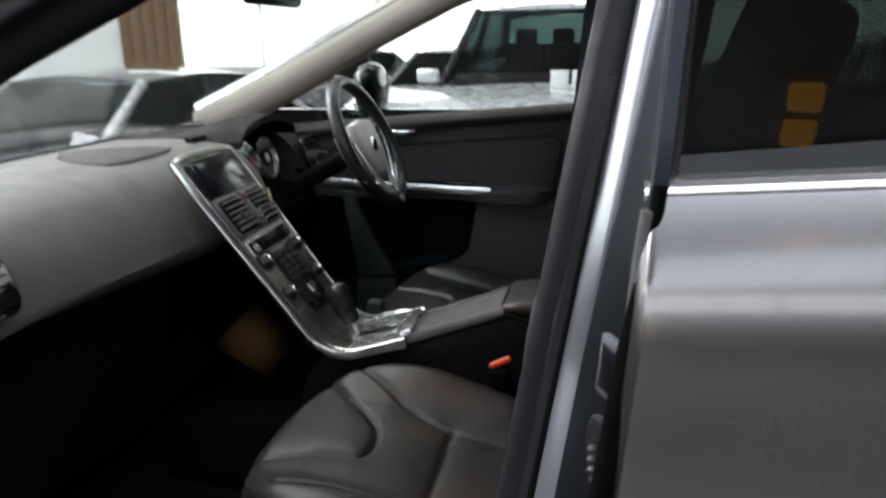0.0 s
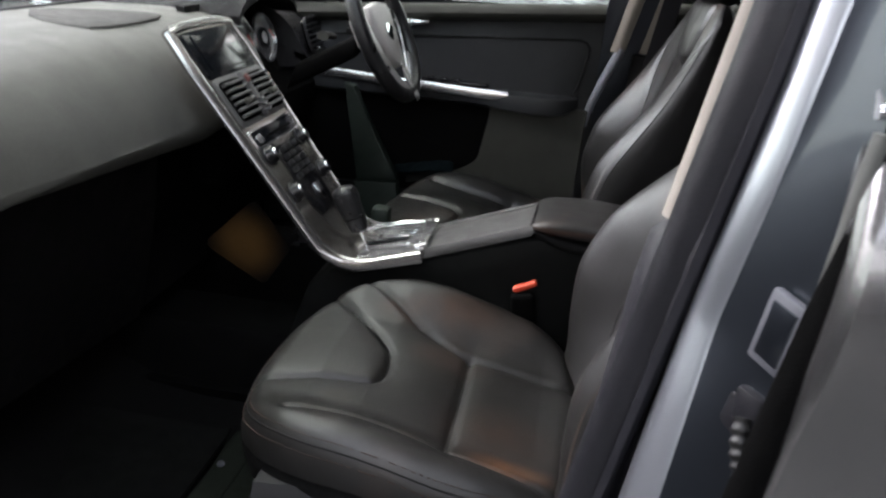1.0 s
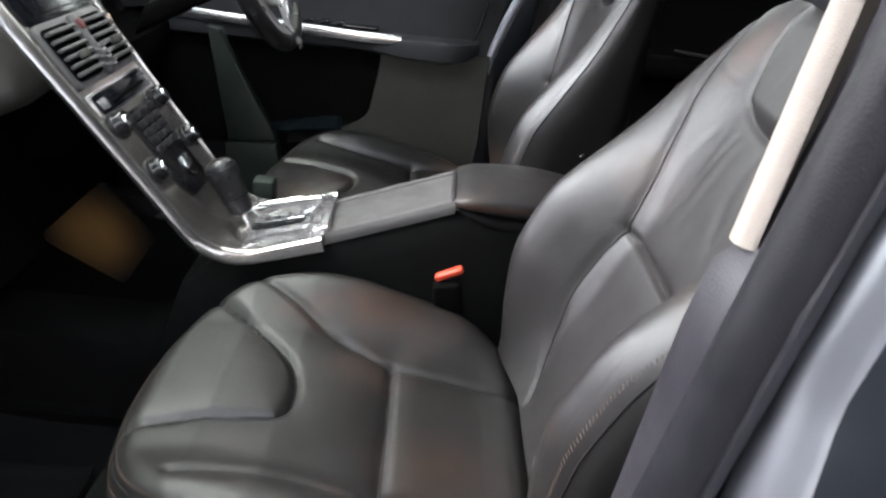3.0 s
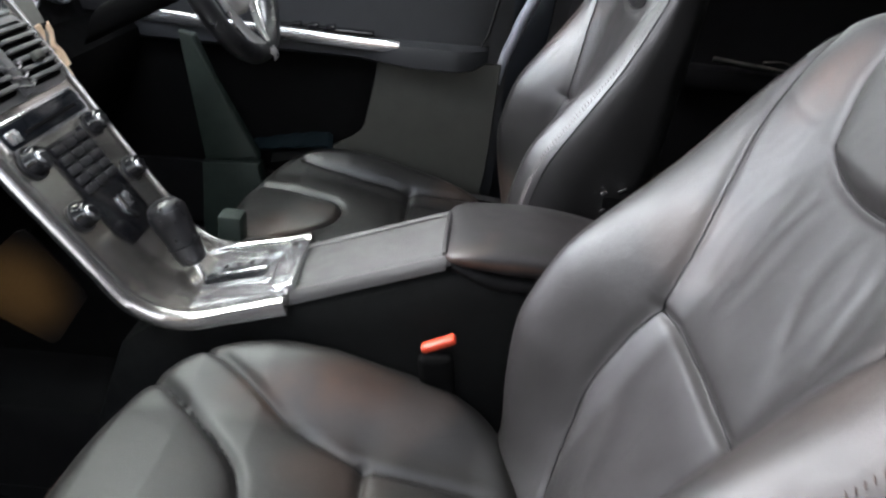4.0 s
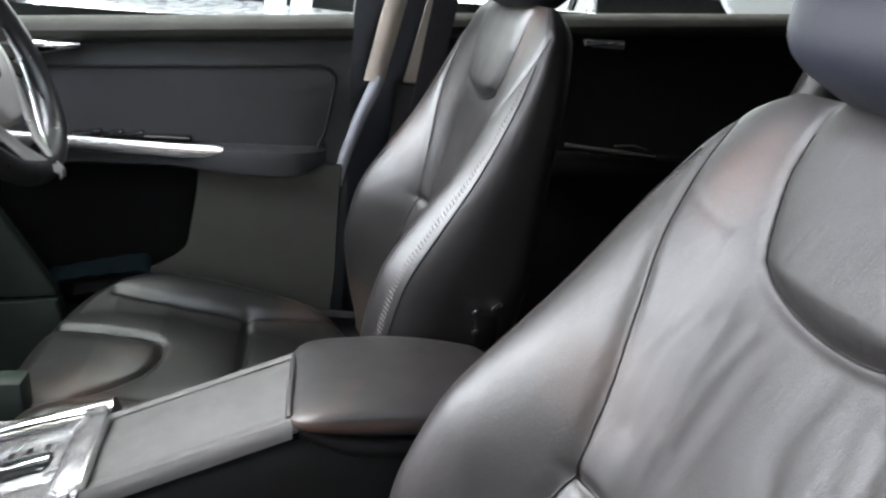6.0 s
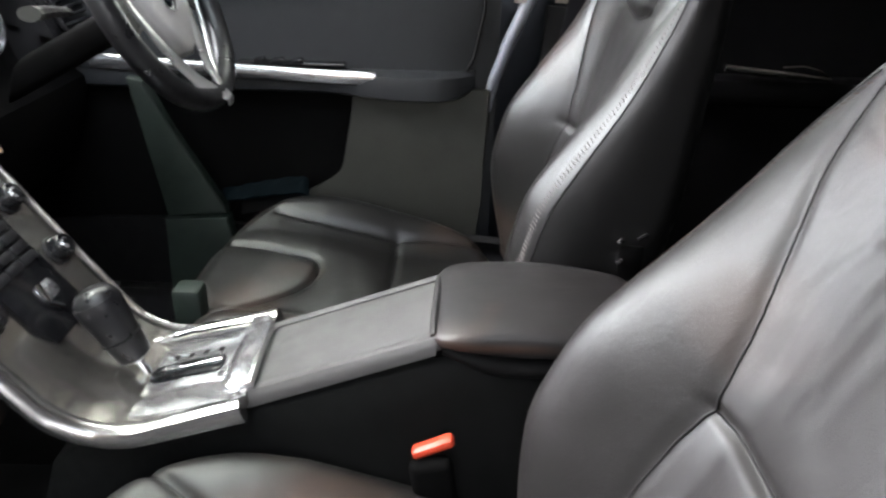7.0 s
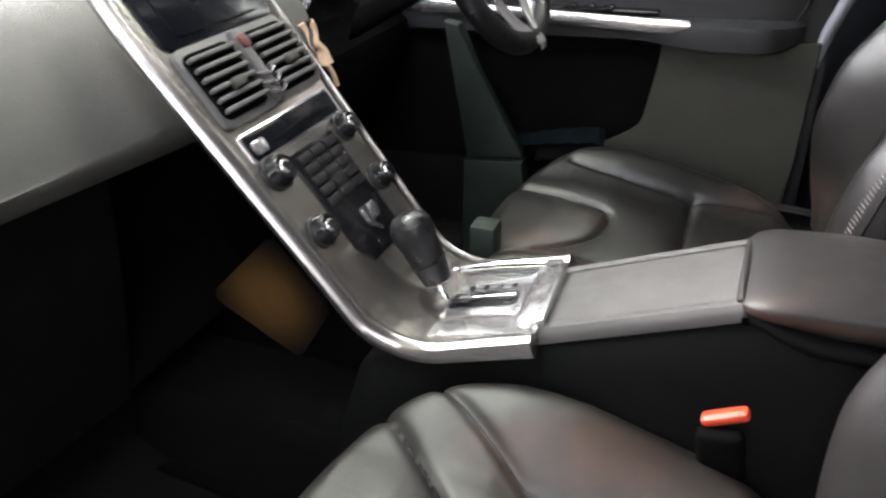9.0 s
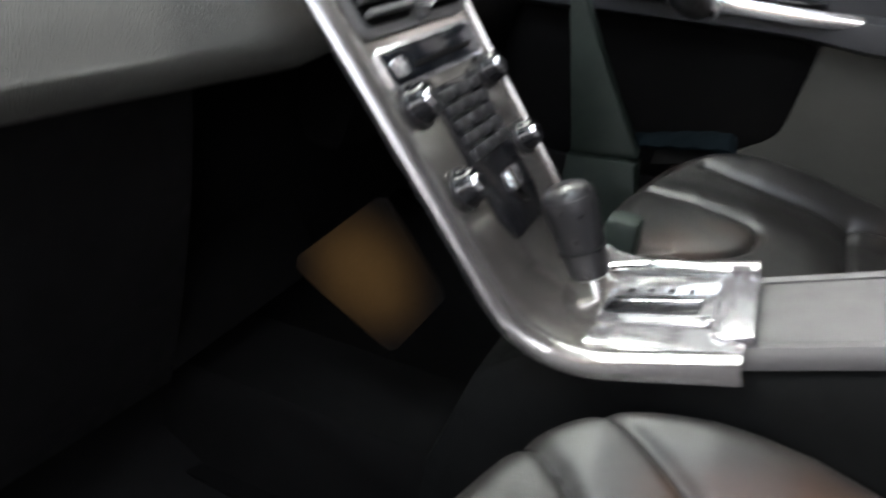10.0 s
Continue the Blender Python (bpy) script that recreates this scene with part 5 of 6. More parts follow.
    f = lambda u, v: Vector((-0.440 + 0.020 * v + 0.005 * math.sin(9 * u + 4 * v), 0.226 + 0.036 * u + 0.018 * v + 0.004 * math.sin(11 * v), 1.024 - 0.066 * v + 0.004 * math.sin(7 * u)))
    part("tag", sheet(f, 8, 14, (0.0025, 0, 0)), KEYTAG, k, "creased cream tag")
    part("string", tube([(-0.420, 0.262, 0.960), (-0.416, 0.270, 0.945), (-0.412, 0.274, 0.925)], 0.004, 6), KEYTAG, k)


steering_wheel()


def floor_mat():
    m = thing("floor_mat", (-0.45, -0.43, 0.42), "black rubber floor mat in the passenger footwell", "floor mat")
    f = lambda u, v: Vector((-0.78 + 0.47 * u, -0.685 + 0.44 * v, 0.442 + 0.10 * ease(u, 0.30, 0.0) + 0.007 * (ease(v, 0.06, 0.0) + ease(v, 0.94, 1.0) + ease(u, 0.96, 1.0))))
    part("mat", sheet(f, 30, 90, (0, 0, -0.008)), MATRUBBER, m, "worn black rubber mat with footwell shade in its colour")
    # The lit floor before the seat is done by these paler strips.
    for x0, x1, lift in ((-0.306, -0.254, 0.0), (-0.250, -0.085, 0.004)):
        f = lambda u, v, x0=x0, x1=x1, lift=lift: Vector((x0 + (x1 - x0) * u, -0.690 + 0.46 * v, 0.440 + lift - 0.004 * (abs(2 * u - 1) ** 8) + 0.002 * math.sin(23 * v)))
        part("carpet_strip", sheet(f, 10, 40, (0, 0, -0.006)), LITCARPET, m, "green grey carpet strip before the seat with light in its colour")
    for x, y in ((-0.289, -0.331), (-0.165, -0.470)):
        part("mat_stud", lathe([(0.0, 0.0), (0.007, 0.0), (0.006, 0.004), (0.0, 0.005)], Matrix.Translation((x, y, 0.441)), 12), SEALLIGHT, m, "pale plastic fastener")


floor_mat()


def driver_foot_space():
    k = thing("kick_panel", (-0.3, 0.6, 0.5), "dark green grey plastic side panel in the driver footwell", "trim panel")
    out = [(-0.365, 0.955), (-0.335, 0.950), (-0.300, 0.870), (-0.212, 0.712), (-0.212, 0.700), (-0.325, 0.692)]
    part("upper_panel", flat_xz(out, 0.62, -0.024, 0.006), GREENISH, k, "dark green grey upper panel")
    part("lower_panel", flat_xz([(-0.330, 0.688), (-0.208, 0.696), (-0.195, 0.60), (-0.195, 0.42), (-0.340, 0.42)], 0.62, -0.030, 0.006), GREENISH, k, "dark green grey lower panel")
    part("seat_side_box", rbox((-0.150, 0.205, 0.715), (0.040, 0.04, 0.10), 0.008), GREENISH, k)
    c = thing("blue_cloth", (-0.15, 0.655, 0.74), "crumpled dark blue cloth stuffed in the door pocket", "cloth")
    f = lambda u, v: Vector((-0.236 + 0.170 * u + 0.006 * v, 0.664 - 0.040 * v + 0.004 * math.sin(8 * u), 0.728 + 0.030 * u - 0.003 * math.sin(6 * u + 1) - 0.020 * v * v * (0.5 + 0.5 * u) - 0.008 * ease(u, 0.93, 1.0) + 0.0012 * math.sin(27 * u + 4 * v)))
    part("cloth_fold", sheet(f, 30, 12, (0, 0.002, -0.005)), BLUE, c)
    # Underside of the cloth: its shade is coloured in.
    f = lambda u, v: Vector((-0.190 + 0.115 * u, 0.645 - 0.030 * v, 0.722 + 0.026 * u - 0.030 * v))
    part("under_fold", sheet(f, 10, 6, (0, 0.003, -0.004)), SHADEBLACK, c, "lower fold of the cloth with its shade in black")
    p = thing("pedal_box", (-0.75, 0.37, 0.55), "black pedals in the dark footwell", "pedals")
    for y in (0.26, 0.37):
        part("pedal", rbox((-0.74, y, 0.60), (0.02, 0.06, 0.09), 0.006, pose(0, 0, 0, 0, 25, 0)), RUBBER, p, "black rubber pedal")
        part("pedal_arm", tube([(-0.76, y, 0.62), (-0.80, y, 0.80)], 0.008, 8), BLACK, p)


driver_foot_space()

# ---- seats ----


def line_distance(px, py, line):
    """How far the points lie from a broken line."""
    best = np.full(px.shape, 1e9)
    for (ax, ay), (bx, by) in zip(line[:-1], line[1:]):
        dx, dy = bx - ax, by - ay
        t = np.clip(((px - ax) * dx + (py - ay) * dy) / (dx * dx + dy * dy + 1e-12), 0, 1)
        best = np.minimum(best, (px - ax - t * dx) ** 2 + (py - ay - t * dy) ** 2)
    return np.sqrt(best)


def within(px, py, line):
    """1 for the points inside the shape that a line closes, 0 outside."""
    hit = np.zeros(px.shape, bool)
    for (ax, ay), (bx, by) in zip(line, line[1:] + line[:1]):
        hit ^= ((ay > py) != (by > py)) & (px < (bx - ax) * (py - ay) / (by - ay + 1e-12) + ax)
    return hit.astype(float)


def seam_depth(px, py, line, depth, width):
    """How far the points sink towards a sewn line."""
    d = line_distance(px, py, line)
    return depth * np.exp(-(d / width) ** 2) + 0.45 * depth * np.exp(-(d / (width * 3.6)) ** 2)


def smooth_line(pts, k=6):
    """A rounder run through the points."""
    p = [np.array(q, float) for q in pts]
    p = [2 * p[0] - p[1]] + p + [2 * p[-1] - p[-2]]
    out = []
    for i in range(1, len(p) - 2):
        for j in range(k):
            t = j / k
            out.append(tuple(0.5 * (2 * p[i] + (p[i + 1] - p[i - 1]) * t + (2 * p[i - 1] - 5 * p[i] + 4 * p[i + 1] - p[i + 2]) * t * t + (3 * p[i] - p[i - 1] - 3 * p[i + 1] + p[i + 2]) * t ** 3)))
    return out + [tuple(p[-2])]


CUSHION_SEAMS = [
    smooth_line([(-0.165, 0.196), (-0.145, 0.184), (-0.095, 0.146), (-0.048, 0.105), (-0.012, 0.065), (0.004, 0.035), (0.010, 0.000), (0.010, -0.025), (0.003, -0.044), (-0.014, -0.055), (-0.073, -0.067), (-0.12, -0.080), (-0.165, -0.092)]),
    smooth_line([(-0.10, 0.225), (-0.03, 0.180), (0.03, 0.140), (0.08, 0.117), (0.126, 0.106), (0.22, 0.102), (0.31, 0.095)]),
    smooth_line([(-0.085, -0.180), (-0.05, -0.170), (0.017, -0.161), (0.07, -0.162), (0.130, -0.166), (0.21, -0.178), (0.30, -0.192)]),
    [(0.126, 0.106), (0.129, -0.03), (0.130, -0.166)],
]
BACK_SEAMS = []
for _sg in (1, -1):
    BACK_SEAMS.append(smooth_line([(0.02, _sg * 0.060), (0.08, _sg * 0.093), (0.16, _sg * 0.112), (0.23, _sg * 0.112), (0.28, _sg * 0.110), (0.35, _sg * 0.122), (0.42, _sg * 0.148), (0.475, _sg * 0.176), (0.53, _sg * 0.198), (0.575, _sg * 0.205)]))
BACK_SEAMS.append([(0.28, 0.110), (0.281, 0.05), (0.282, 0.0), (0.281, -0.05), (0.28, -0.110)])
BACK_PAD = smooth_line([(0.60, 0.110), (0.55, 0.105), (0.495, 0.079), (0.478, 0.043), (0.472, 0.0), (0.478, -0.043), (0.495, -0.079), (0.55, -0.105), (0.60, -0.110)])


def soft_curve(xs, ys, sigma):
    """A table of values, rounded off by a soft window."""
    q = np.linspace(-0.15, 0.80, 951)
    y = np.interp(q, xs, ys)
    k = np.exp(-(np.arange(-90, 91) * 0.001 / sigma) ** 2 / 2)
    yp = np.concatenate([np.full(90, y[0]), y, np.full(90, y[-1])])
    ysm = np.convolve(yp, k / k.sum(), mode="valid")
    return lambda a: np.interp(a, q, ysm)


BACK_HALF = soft_curve([0, 0.06, 0.14, 0.30, 0.40, 0.46, 0.50, 0.545, 0.58, 0.60, 0.615], [0.228, 0.246, 0.256, 0.258, 0.255, 0.251, 0.245, 0.230, 0.208, 0.182, 0.146], 0.006)
BACK_BOLSTER = soft_curve([0, 0.08, 0.16, 0.26, 0.33, 0.41, 0.50, 0.60], [0.036, 0.083, 0.119, 0.120, 0.088, 0.050, 0.022, 0.0], 0.022)
BACK_PANEL = soft_curve([-0.1, 0.30, 0.45, 0.60], [-0.045, -0.040, -0.022, -0.012], 0.02)
BACK_LONG = 0.610


def cushion_top(x, v):
    base = np.interp(x, [-0.20, -0.15, -0.08, 0.0, 0.13, 0.25, 0.36], [0.700, 0.716, 0.722, 0.714, 0.684, 0.662, 0.655])
    a = np.abs(v)
    t = np.clip((a - 0.12) / 0.095, 0, 1)
    bol = 0.040 * t * t * (3 - 2 * t) * np.interp(x, [-0.17, -0.05, 0.05, 0.25, 0.33], [0.35, 0.8, 1.0, 0.8, 0.4])
    return base + bol * (1 + 0.28 * (v > 0) * np.interp(x, [-0.05, 0.06, 0.22, 0.30], [0, 1, 1, 0]))


def cushion_z(x, v, r):
    """Height of the cushion at points x, v that lie at the share r of the way to its rim."""
    z = cushion_top(x, v)
    for line in CUSHION_SEAMS:
        z = z - seam_depth(x, v, line, 0.0070, 0.0070)
    # the front panel and the thigh panel dip towards the seams that end them
    inside = within(x, v, CUSHION_SEAMS[0])
    z = z - 0.0065 * inside * np.exp(-line_distance(x, v, CUSHION_SEAMS[0]) / 0.022) * np.interp(x, [-0.12, -0.03], [0.3, 1.0])
    z = z - 0.0050 * np.exp(-np.clip(0.129 - x, 0, 1) / 0.026) / (1 + np.exp((x - 0.129) / 0.0015)) / (1 + np.exp((np.abs(v + 0.030) - 0.134) / 0.004))
    d = np.clip((r - 0.84) / 0.16, 0, 1)
    return z - 0.050 * (1 - np.sqrt(1 - d * d))


WRINKLES = []
_rw = random.Random(5)
for _k in range(9):
    _v = -0.095 + 0.024 * _k
    WRINKLES.append((smooth_line([(0.462 - 0.2 * abs(_v), _v), (0.41 + _rw.uniform(-0.01, 0.01), _v * 1.12 + _rw.uniform(-0.012, 0.004)), (0.345 + _rw.uniform(-0.025, 0.03), _v * 1.15 - 0.012 + _rw.uniform(-0.012, 0.012))], 4), _rw.uniform(0.0006, 0.0014), _rw.uniform(0.0040, 0.0065)))
WRINKLES.append((smooth_line([(0.512, 0.180), (0.504, 0.155), (0.502, 0.122)], 4), 0.0010, 0.005))


def back_ring(q, na, creased):
    """Across-places and heights of the backrest at the length q up the back."""
    a = np.linspace(0, math.tau, na, endpoint=False)
    ca, sa = np.cos(a), np.sin(a)
    h = float(BACK_HALF(q))
    v = h * np.sign(ca) * np.abs(ca) ** 0.70
    t = np.clip((np.abs(v) - 0.075) / 0.135, 0, 1)
    wf = float(BACK_BOLSTER(q)) * t * t * (3 - 2 * t)
    inside = 1 / (1 + np.exp((np.abs(v) - np.interp(q, [0.462, 0.472, 0.478, 0.495, 0.55, 0.62], [0.0, 0.010, 0.043, 0.079, 0.105, 0.111])) / 0.008))
    wf = wf + 0.010 * ease(q, 0.466, 0.496) * inside
    # the lower panel stands a little proud of the one above it
    low = 1 / (1 + np.exp((np.abs(v) - 0.100) / 0.006))
    wf = wf + 0.0045 * low * (1 - ease(q, 0.272, 0.284)) * ease(q, 0.02, 0.10)
    qq = np.full(v.shape, q)
    sink = seam_depth(qq, v, BACK_PAD, 0.0044, 0.0060)
    for line in BACK_SEAMS:
        sink = sink + seam_depth(qq, v, line, 0.0044, 0.0060)
    if creased:
        for line, dep, wid in WRINKLES:
            sink = sink + seam_depth(qq, v, line, dep, wid)
    back = float(BACK_PANEL(q))
    w = np.where(sa >= 0, np.abs(sa) ** 0.42 * (wf - sink - back) + back, back - np.abs(sa) ** 0.6 * (0.080 - 0.045 * q / BACK_LONG))
    endk = math.sqrt(max(0.0, 1 - max(0.0, (q - 0.578) / (BACK_LONG - 0.578 + 0.004)) ** 2))
    return v, back * 0.9 + (w - back * 0.9) * endk


def car_seat(label, cy, m, dx, leather, lean, foot, group="front seats", creased=True):
    """A shaped leather front seat. m = 1: its inner side lies towards greater y. dx: shift along the car. lean: degrees that the back leans; foot: where it starts."""
    seat = thing("car_seat", (0.1 + dx, cy, 0.45), label, "car seat", group)
    P = lambda x, v, z: (x + dx, cy + m * v, z)
    # cushion: rings about its middle, over the top, round the edge and down the side
    na, nr = 300, 84
    th = np.linspace(0, math.tau, na, endpoint=False)
    c, s = np.cos(th), np.sin(th)
    ex = np.where(c < 0, 0.222, 0.295)
    nn = np.where(c < 0, 2.5, 4.0)
    ox = ex * np.sign(c) * np.abs(c) ** (2 / nn)
    ov = 0.258 * np.sign(s) * np.abs(s) ** (2 / nn)
    rings = []
    for i in range(nr):
        r = 0.004 + 0.996 * (i / (nr - 1)) ** 0.92
        x, v = 0.03 + ox * r, ov * r
        z = cushion_z(x, v, r)
        rings.append([P(a, b, e) for a, b, e in zip(x, v, z)])
    last = rings[-1]
    for i in range(1, 15):
        u = i / 14
        k = 1.0 + 0.012 * math.sin(math.pi * u) - 0.03 * u - 0.006 * math.exp(-((u - 0.30) / 0.05) ** 2)
        rings.append([P((0.03 + ox[j] * k), ov[j] * k, last[j][2] * (1 - u) + 0.612 * u) for j in range(na)])
    cush = part("cushion", loft(rings[:nr + 3]), leather, seat, "dark leather cushion with sewn panels", sharp=60)
    part("cushion_side", loft(rings[nr + 2:]), BLACK, seat, "black cushion side", sharp=60)
    # sewn lines between the panels
    for line in CUSHION_SEAMS:
        run = []
        for x, v in smooth_line(line, 3):
            e, n2 = (0.222, 2.5) if x < 0.03 else (0.295, 4.0)
            r = ((abs(x - 0.03) / e) ** n2 + (abs(v) / 0.258) ** n2) ** (1 / n2)
            if r < 0.97:
                run.append(P(x, v, float(cushion_z(np.array([x]), np.array([v]), r)[0]) + 0.0001))
        if len(run) > 2:
            part("seam", tube(run, 0.0010, 6), PIPING, cush, "dark sewn seam", fix=False)
    # piped edge and two rows of stitches along the cushion's edge
    outer_edge = lambda j: math.cos(th[j]) <= 0.75 and math.sin(th[j]) < 0.10
    run = [Vector(rings[int(0.955 * nr)][j]) for j in range(na) if outer_edge(j)]
    part("edge_piping", tube(run, 0.0013, 6), PIPING, cush, "dark piped edge", fix=False)
    bm = bmesh.new()
    for off in (0.930, 0.978):
        ring = rings[int(off * nr)]
        for j in range(0, na):
            if not outer_edge(j):
                continue
            p, q = Vector(ring[j]), Vector(ring[(j + 1) % na])
            d = q - p
            tube([p + d * 0.15 + Vector((0, 0, 0.0006)), p + d * 0.70 + Vector((0, 0, 0.0006))], 0.0008, 4, bm=bm)
    part("stitching", bm, THREAD_DARK, cush, "brown stitching", fix=False)

    # backrest
    L = BACK_LONG
    ux, uz = math.sin(radians(lean)), math.cos(radians(lean))            # up along the back
    fx, fz = -uz, ux                                                     # forwards out of it
    B = lambda s_, v, w: P(foot + ux * s_ + fx * w, v, 0.660 + uz * s_ + fz * w)
    na, ns = 400, 230
    rings = []
    for i in range(ns + 1):
        q = L * i / ns
        v, w = back_ring(q, na, creased)
        rings.append([B(q, vv, ww) for vv, ww in zip(v, w)])
    bm = bmesh.new()
    lo, hi = int(0.070 * na), int(0.430 * na)
    front_idx = list(range(lo, hi + 1))
    grid_faces(bm, [[bm.verts.new(ring[j]) for j in front_idx] for ring in rings])
    shell_bm = bmesh.new()
    shell_idx = [j % na for j in range(hi, na + lo + 1)]
    grid_faces(shell_bm, [[shell_bm.verts.new(ring[j]) for j in shell_idx] for ring in rings])
    # The driver seat's sides are leather in shadow, darkened by their own material.
    part("back_shell", shell_bm, leather if creased else LEATHER_SHADED, seat, "leather sides and back of the seat", sharp=60)
    back_ob = part("backrest", bm, leather, seat, "dark leather backrest with tall side bolsters", sharp=60)
    for line in BACK_SEAMS + [BACK_PAD]:
        run = []
        for q, v in smooth_line(line, 3):
            if q < 0.585:
                rv, rw = back_ring(q, 240, creased)
                order = np.argsort(rv[:120])
                run.append(B(q, v, float(np.interp(v, rv[:120][order], rw[:120][order])) + 0.0001))
        part("seam", tube(run, 0.0010, 6, up=(0, 1, 0)), PIPING, back_ob, "dark sewn seam", fix=False)
    # sewn edge along both bolsters, with crossed stitches
    for sg in (1, -1):
        fr = lambda a: int((a if sg > 0 else 0.5 - a) * na)
        run = [Vector(rings[i][fr(0.070)]) for i in range(14, ns - 24)]
        part("piping", tube(run, 0.0014, 6), PIPING, back_ob, "dark sewn edge", fix=False)
        bm2 = bmesh.new()
        for i in range(14, ns - 26, 2):
            mid = sum((Vector(rings[i][j]) for j in range(0, na, 20)), Vector()) / (na // 20)
            p, r = Vector(rings[i][fr(0.084)]), Vector(rings[i + 1][fr(0.090 if creased else 0.094)])
            out = (p - mid).normalized() * 0.0009
            tube([p + out, r + out], 0.0005 if creased else 0.0007, 4, bm=bm2)
        part("stitching", bm2, THREAD_DARK if creased else THREAD, back_ob, "worn brown stitching" if creased else "pale crossed stitching", fix=False)

    # head restraint
    rings = []
    for i in range(33):
        u = i / 32
        q = 0.600 + 0.235 * u
        e = math.sqrt(max(0.0004, 1 - abs(2 * u - 1) ** 9))
        h = np.interp(u, [0, 0.25, 0.7, 1], [0.140, 0.162, 0.165, 0.14]) * e
        t0 = 0.055 * e
        rings.append([B(q, h * math.copysign(abs(math.cos(k)) ** 0.5, math.cos(k)), 0.005 + t0 * math.copysign(abs(math.sin(k)) ** 0.6, math.sin(k)) + 0.015 * u) for k in [j * math.tau / 48 for j in range(48)]])
    part("head_restraint", loft(rings), LEATHER_NAVY, seat, "navy leather head restraint with shade in its colour", sharp=60)
    for sg in (-1, 1):
        part("restraint_post", tube([B(0.56, sg * 0.06, -0.03), B(0.63, sg * 0.06, -0.015)], 0.006, 8), CHROME, seat)
    # base and side trim
    rings = []
    for x, zt in ((-0.13, 0.60), (-0.10, 0.615), (0.0, 0.615), (0.2, 0.615), (0.33, 0.60)):
        rings.append([P(x, v, z) for v, z in ((-0.21, 0.50), (-0.215, zt), (0.215, zt), (0.21, 0.50))])
    part("base", loft(rings), BLACK, seat, "black seat base")
    f = lambda u, v: Vector(P(-0.105 + 0.45 * u, -0.250 - 0.012 * math.sin(math.pi * v), 0.672 - 0.012 * (2 * u - 1) ** 2 - (0.055 + 0.055 * math.sin(math.pi * min(1, u * 1.2))) * v))
    tr = part("side_trim", sheet(f, 20, 10, (0, m * 0.03, 0)), TRIMGREY, seat, "dark grey plastic side trim")
    part("seat_switch", rbox(P(0.015, -0.268, 0.632), (0.12, 0.014, 0.020), 0.005, pose(0, 0, 0, 0, 3, 0)), TRIMGREY, tr, "dark grey seat adjuster")
    for v in (-0.17, 0.17):
        part("rail", rbox(P(0.10, v, 0.455), (0.55, 0.04, 0.09), 0.006), BLACK, seat, "black seat rail")
    return seat


car_seat("dark leather front passenger seat with creased backrest and worn edges", -0.345, 1, 0.0, LEATHER, 24.27, 0.305)
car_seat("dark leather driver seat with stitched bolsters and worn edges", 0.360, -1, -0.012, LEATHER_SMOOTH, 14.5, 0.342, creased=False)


def rear_bench():
    r = thing("rear_bench", (1.2, 0, 0.45), "dark leather rear bench seat", "rear seat")
    rings = []
    for i in range(15):
        y = -0.66 + 1.32 * i / 14
        k = 0.02 * math.cos(y * 9.5)
        rings.append([(x, y, z) for x, z in ((0.92, 0.62), (0.90, 0.72 + k), (0.95, 0.76 + k), (1.15, 0.74), (1.40, 0.70), (1.45, 0.60), (0.95, 0.56))])
    part("cushion", loft(rings), LEATHER_SHADED, r, "dark leather bench")
    rings = []
    for i in range(15):
        y = -0.66 + 1.32 * i / 14
        k = 0.02 * math.cos(y * 9.5)
        rings.append([(x - k, y, z) for x, z in ((1.33, 0.70), (1.36, 0.90), (1.44, 1.15), (1.50, 1.25), (1.56, 1.25), (1.58, 1.10), (1.50, 0.70))])
    part("backrest", loft(rings), LEATHER_SHADED, r, "dark leather backrest")
    part("side_bolster", rbox((1.17, 0.615, 1.03), (0.12, 0.10, 0.36), 0.045, pose(0, 0, 0, 4, 16, 0), 4), LEATHER, r, "grey leather outer bolster of the bench")
    for y in (-0.38, 0.38):
        part("head_restraint", rbox((1.52, y, 1.35), (0.09, 0.26, 0.17), 0.035, pose(0, 0, 0, 0, 12, 0), 3), LEATHER_SHADED, r)


rear_bench()


def mirrors():
    w = thing("wing_mirror", (-0.45, 0.98, 1.15), "black door mirror outside the driver window", "mirror")
    rings = []
    for i in range(13):
        u = i / 12
        e = math.sqrt(max(0.01, 1 - (2 * u - 1) ** 4))
        rings.append([(-0.37 + 0.045 * e * math.cos(k), 0.86 + 0.20 * u, 1.225 + 0.082 * e * math.copysign(abs(math.sin(k)) ** 0.7, math.sin(k))) for k in [j * math.tau / 20 for j in range(20)]])
    part("housing", loft(rings), GLOSS, w, "black mirror housing")
    part("foot", tube([(-0.38, 0.80, 1.13), (-0.37, 0.90, 1.16)], 0.03, 10), GLOSS, w)
    r = thing("rear_view_mirror", (-0.25, 0.0, 1.46), "dark rear view mirror below the roof", "mirror")
    part("housing", rbox((-0.27, 0.0, 1.475), (0.03, 0.24, 0.065), 0.014, pose(0, 0, 0, 0, -8, 0), 3), GLOSS, r)
    part("stem", tube([(-0.28, 0, 1.50), (-0.22, 0, 1.55)], 0.010, 8), GLOSS, r)
    for y0 in (-0.55, 0.05):
        wp = thing("wiper_blade", (-0.95, y0, 1.13), "black windscreen wiper lying on the glass", "wiper")
        part("blade", tube([(-0.93, y0, 1.125), (-0.915, y0 + 0.3, 1.13), (-0.93, y0 + 0.6, 1.128)], 0.008, 6), RUBBER, wp)


mirrors()

# ---- parked cars and the hall's fittings ----


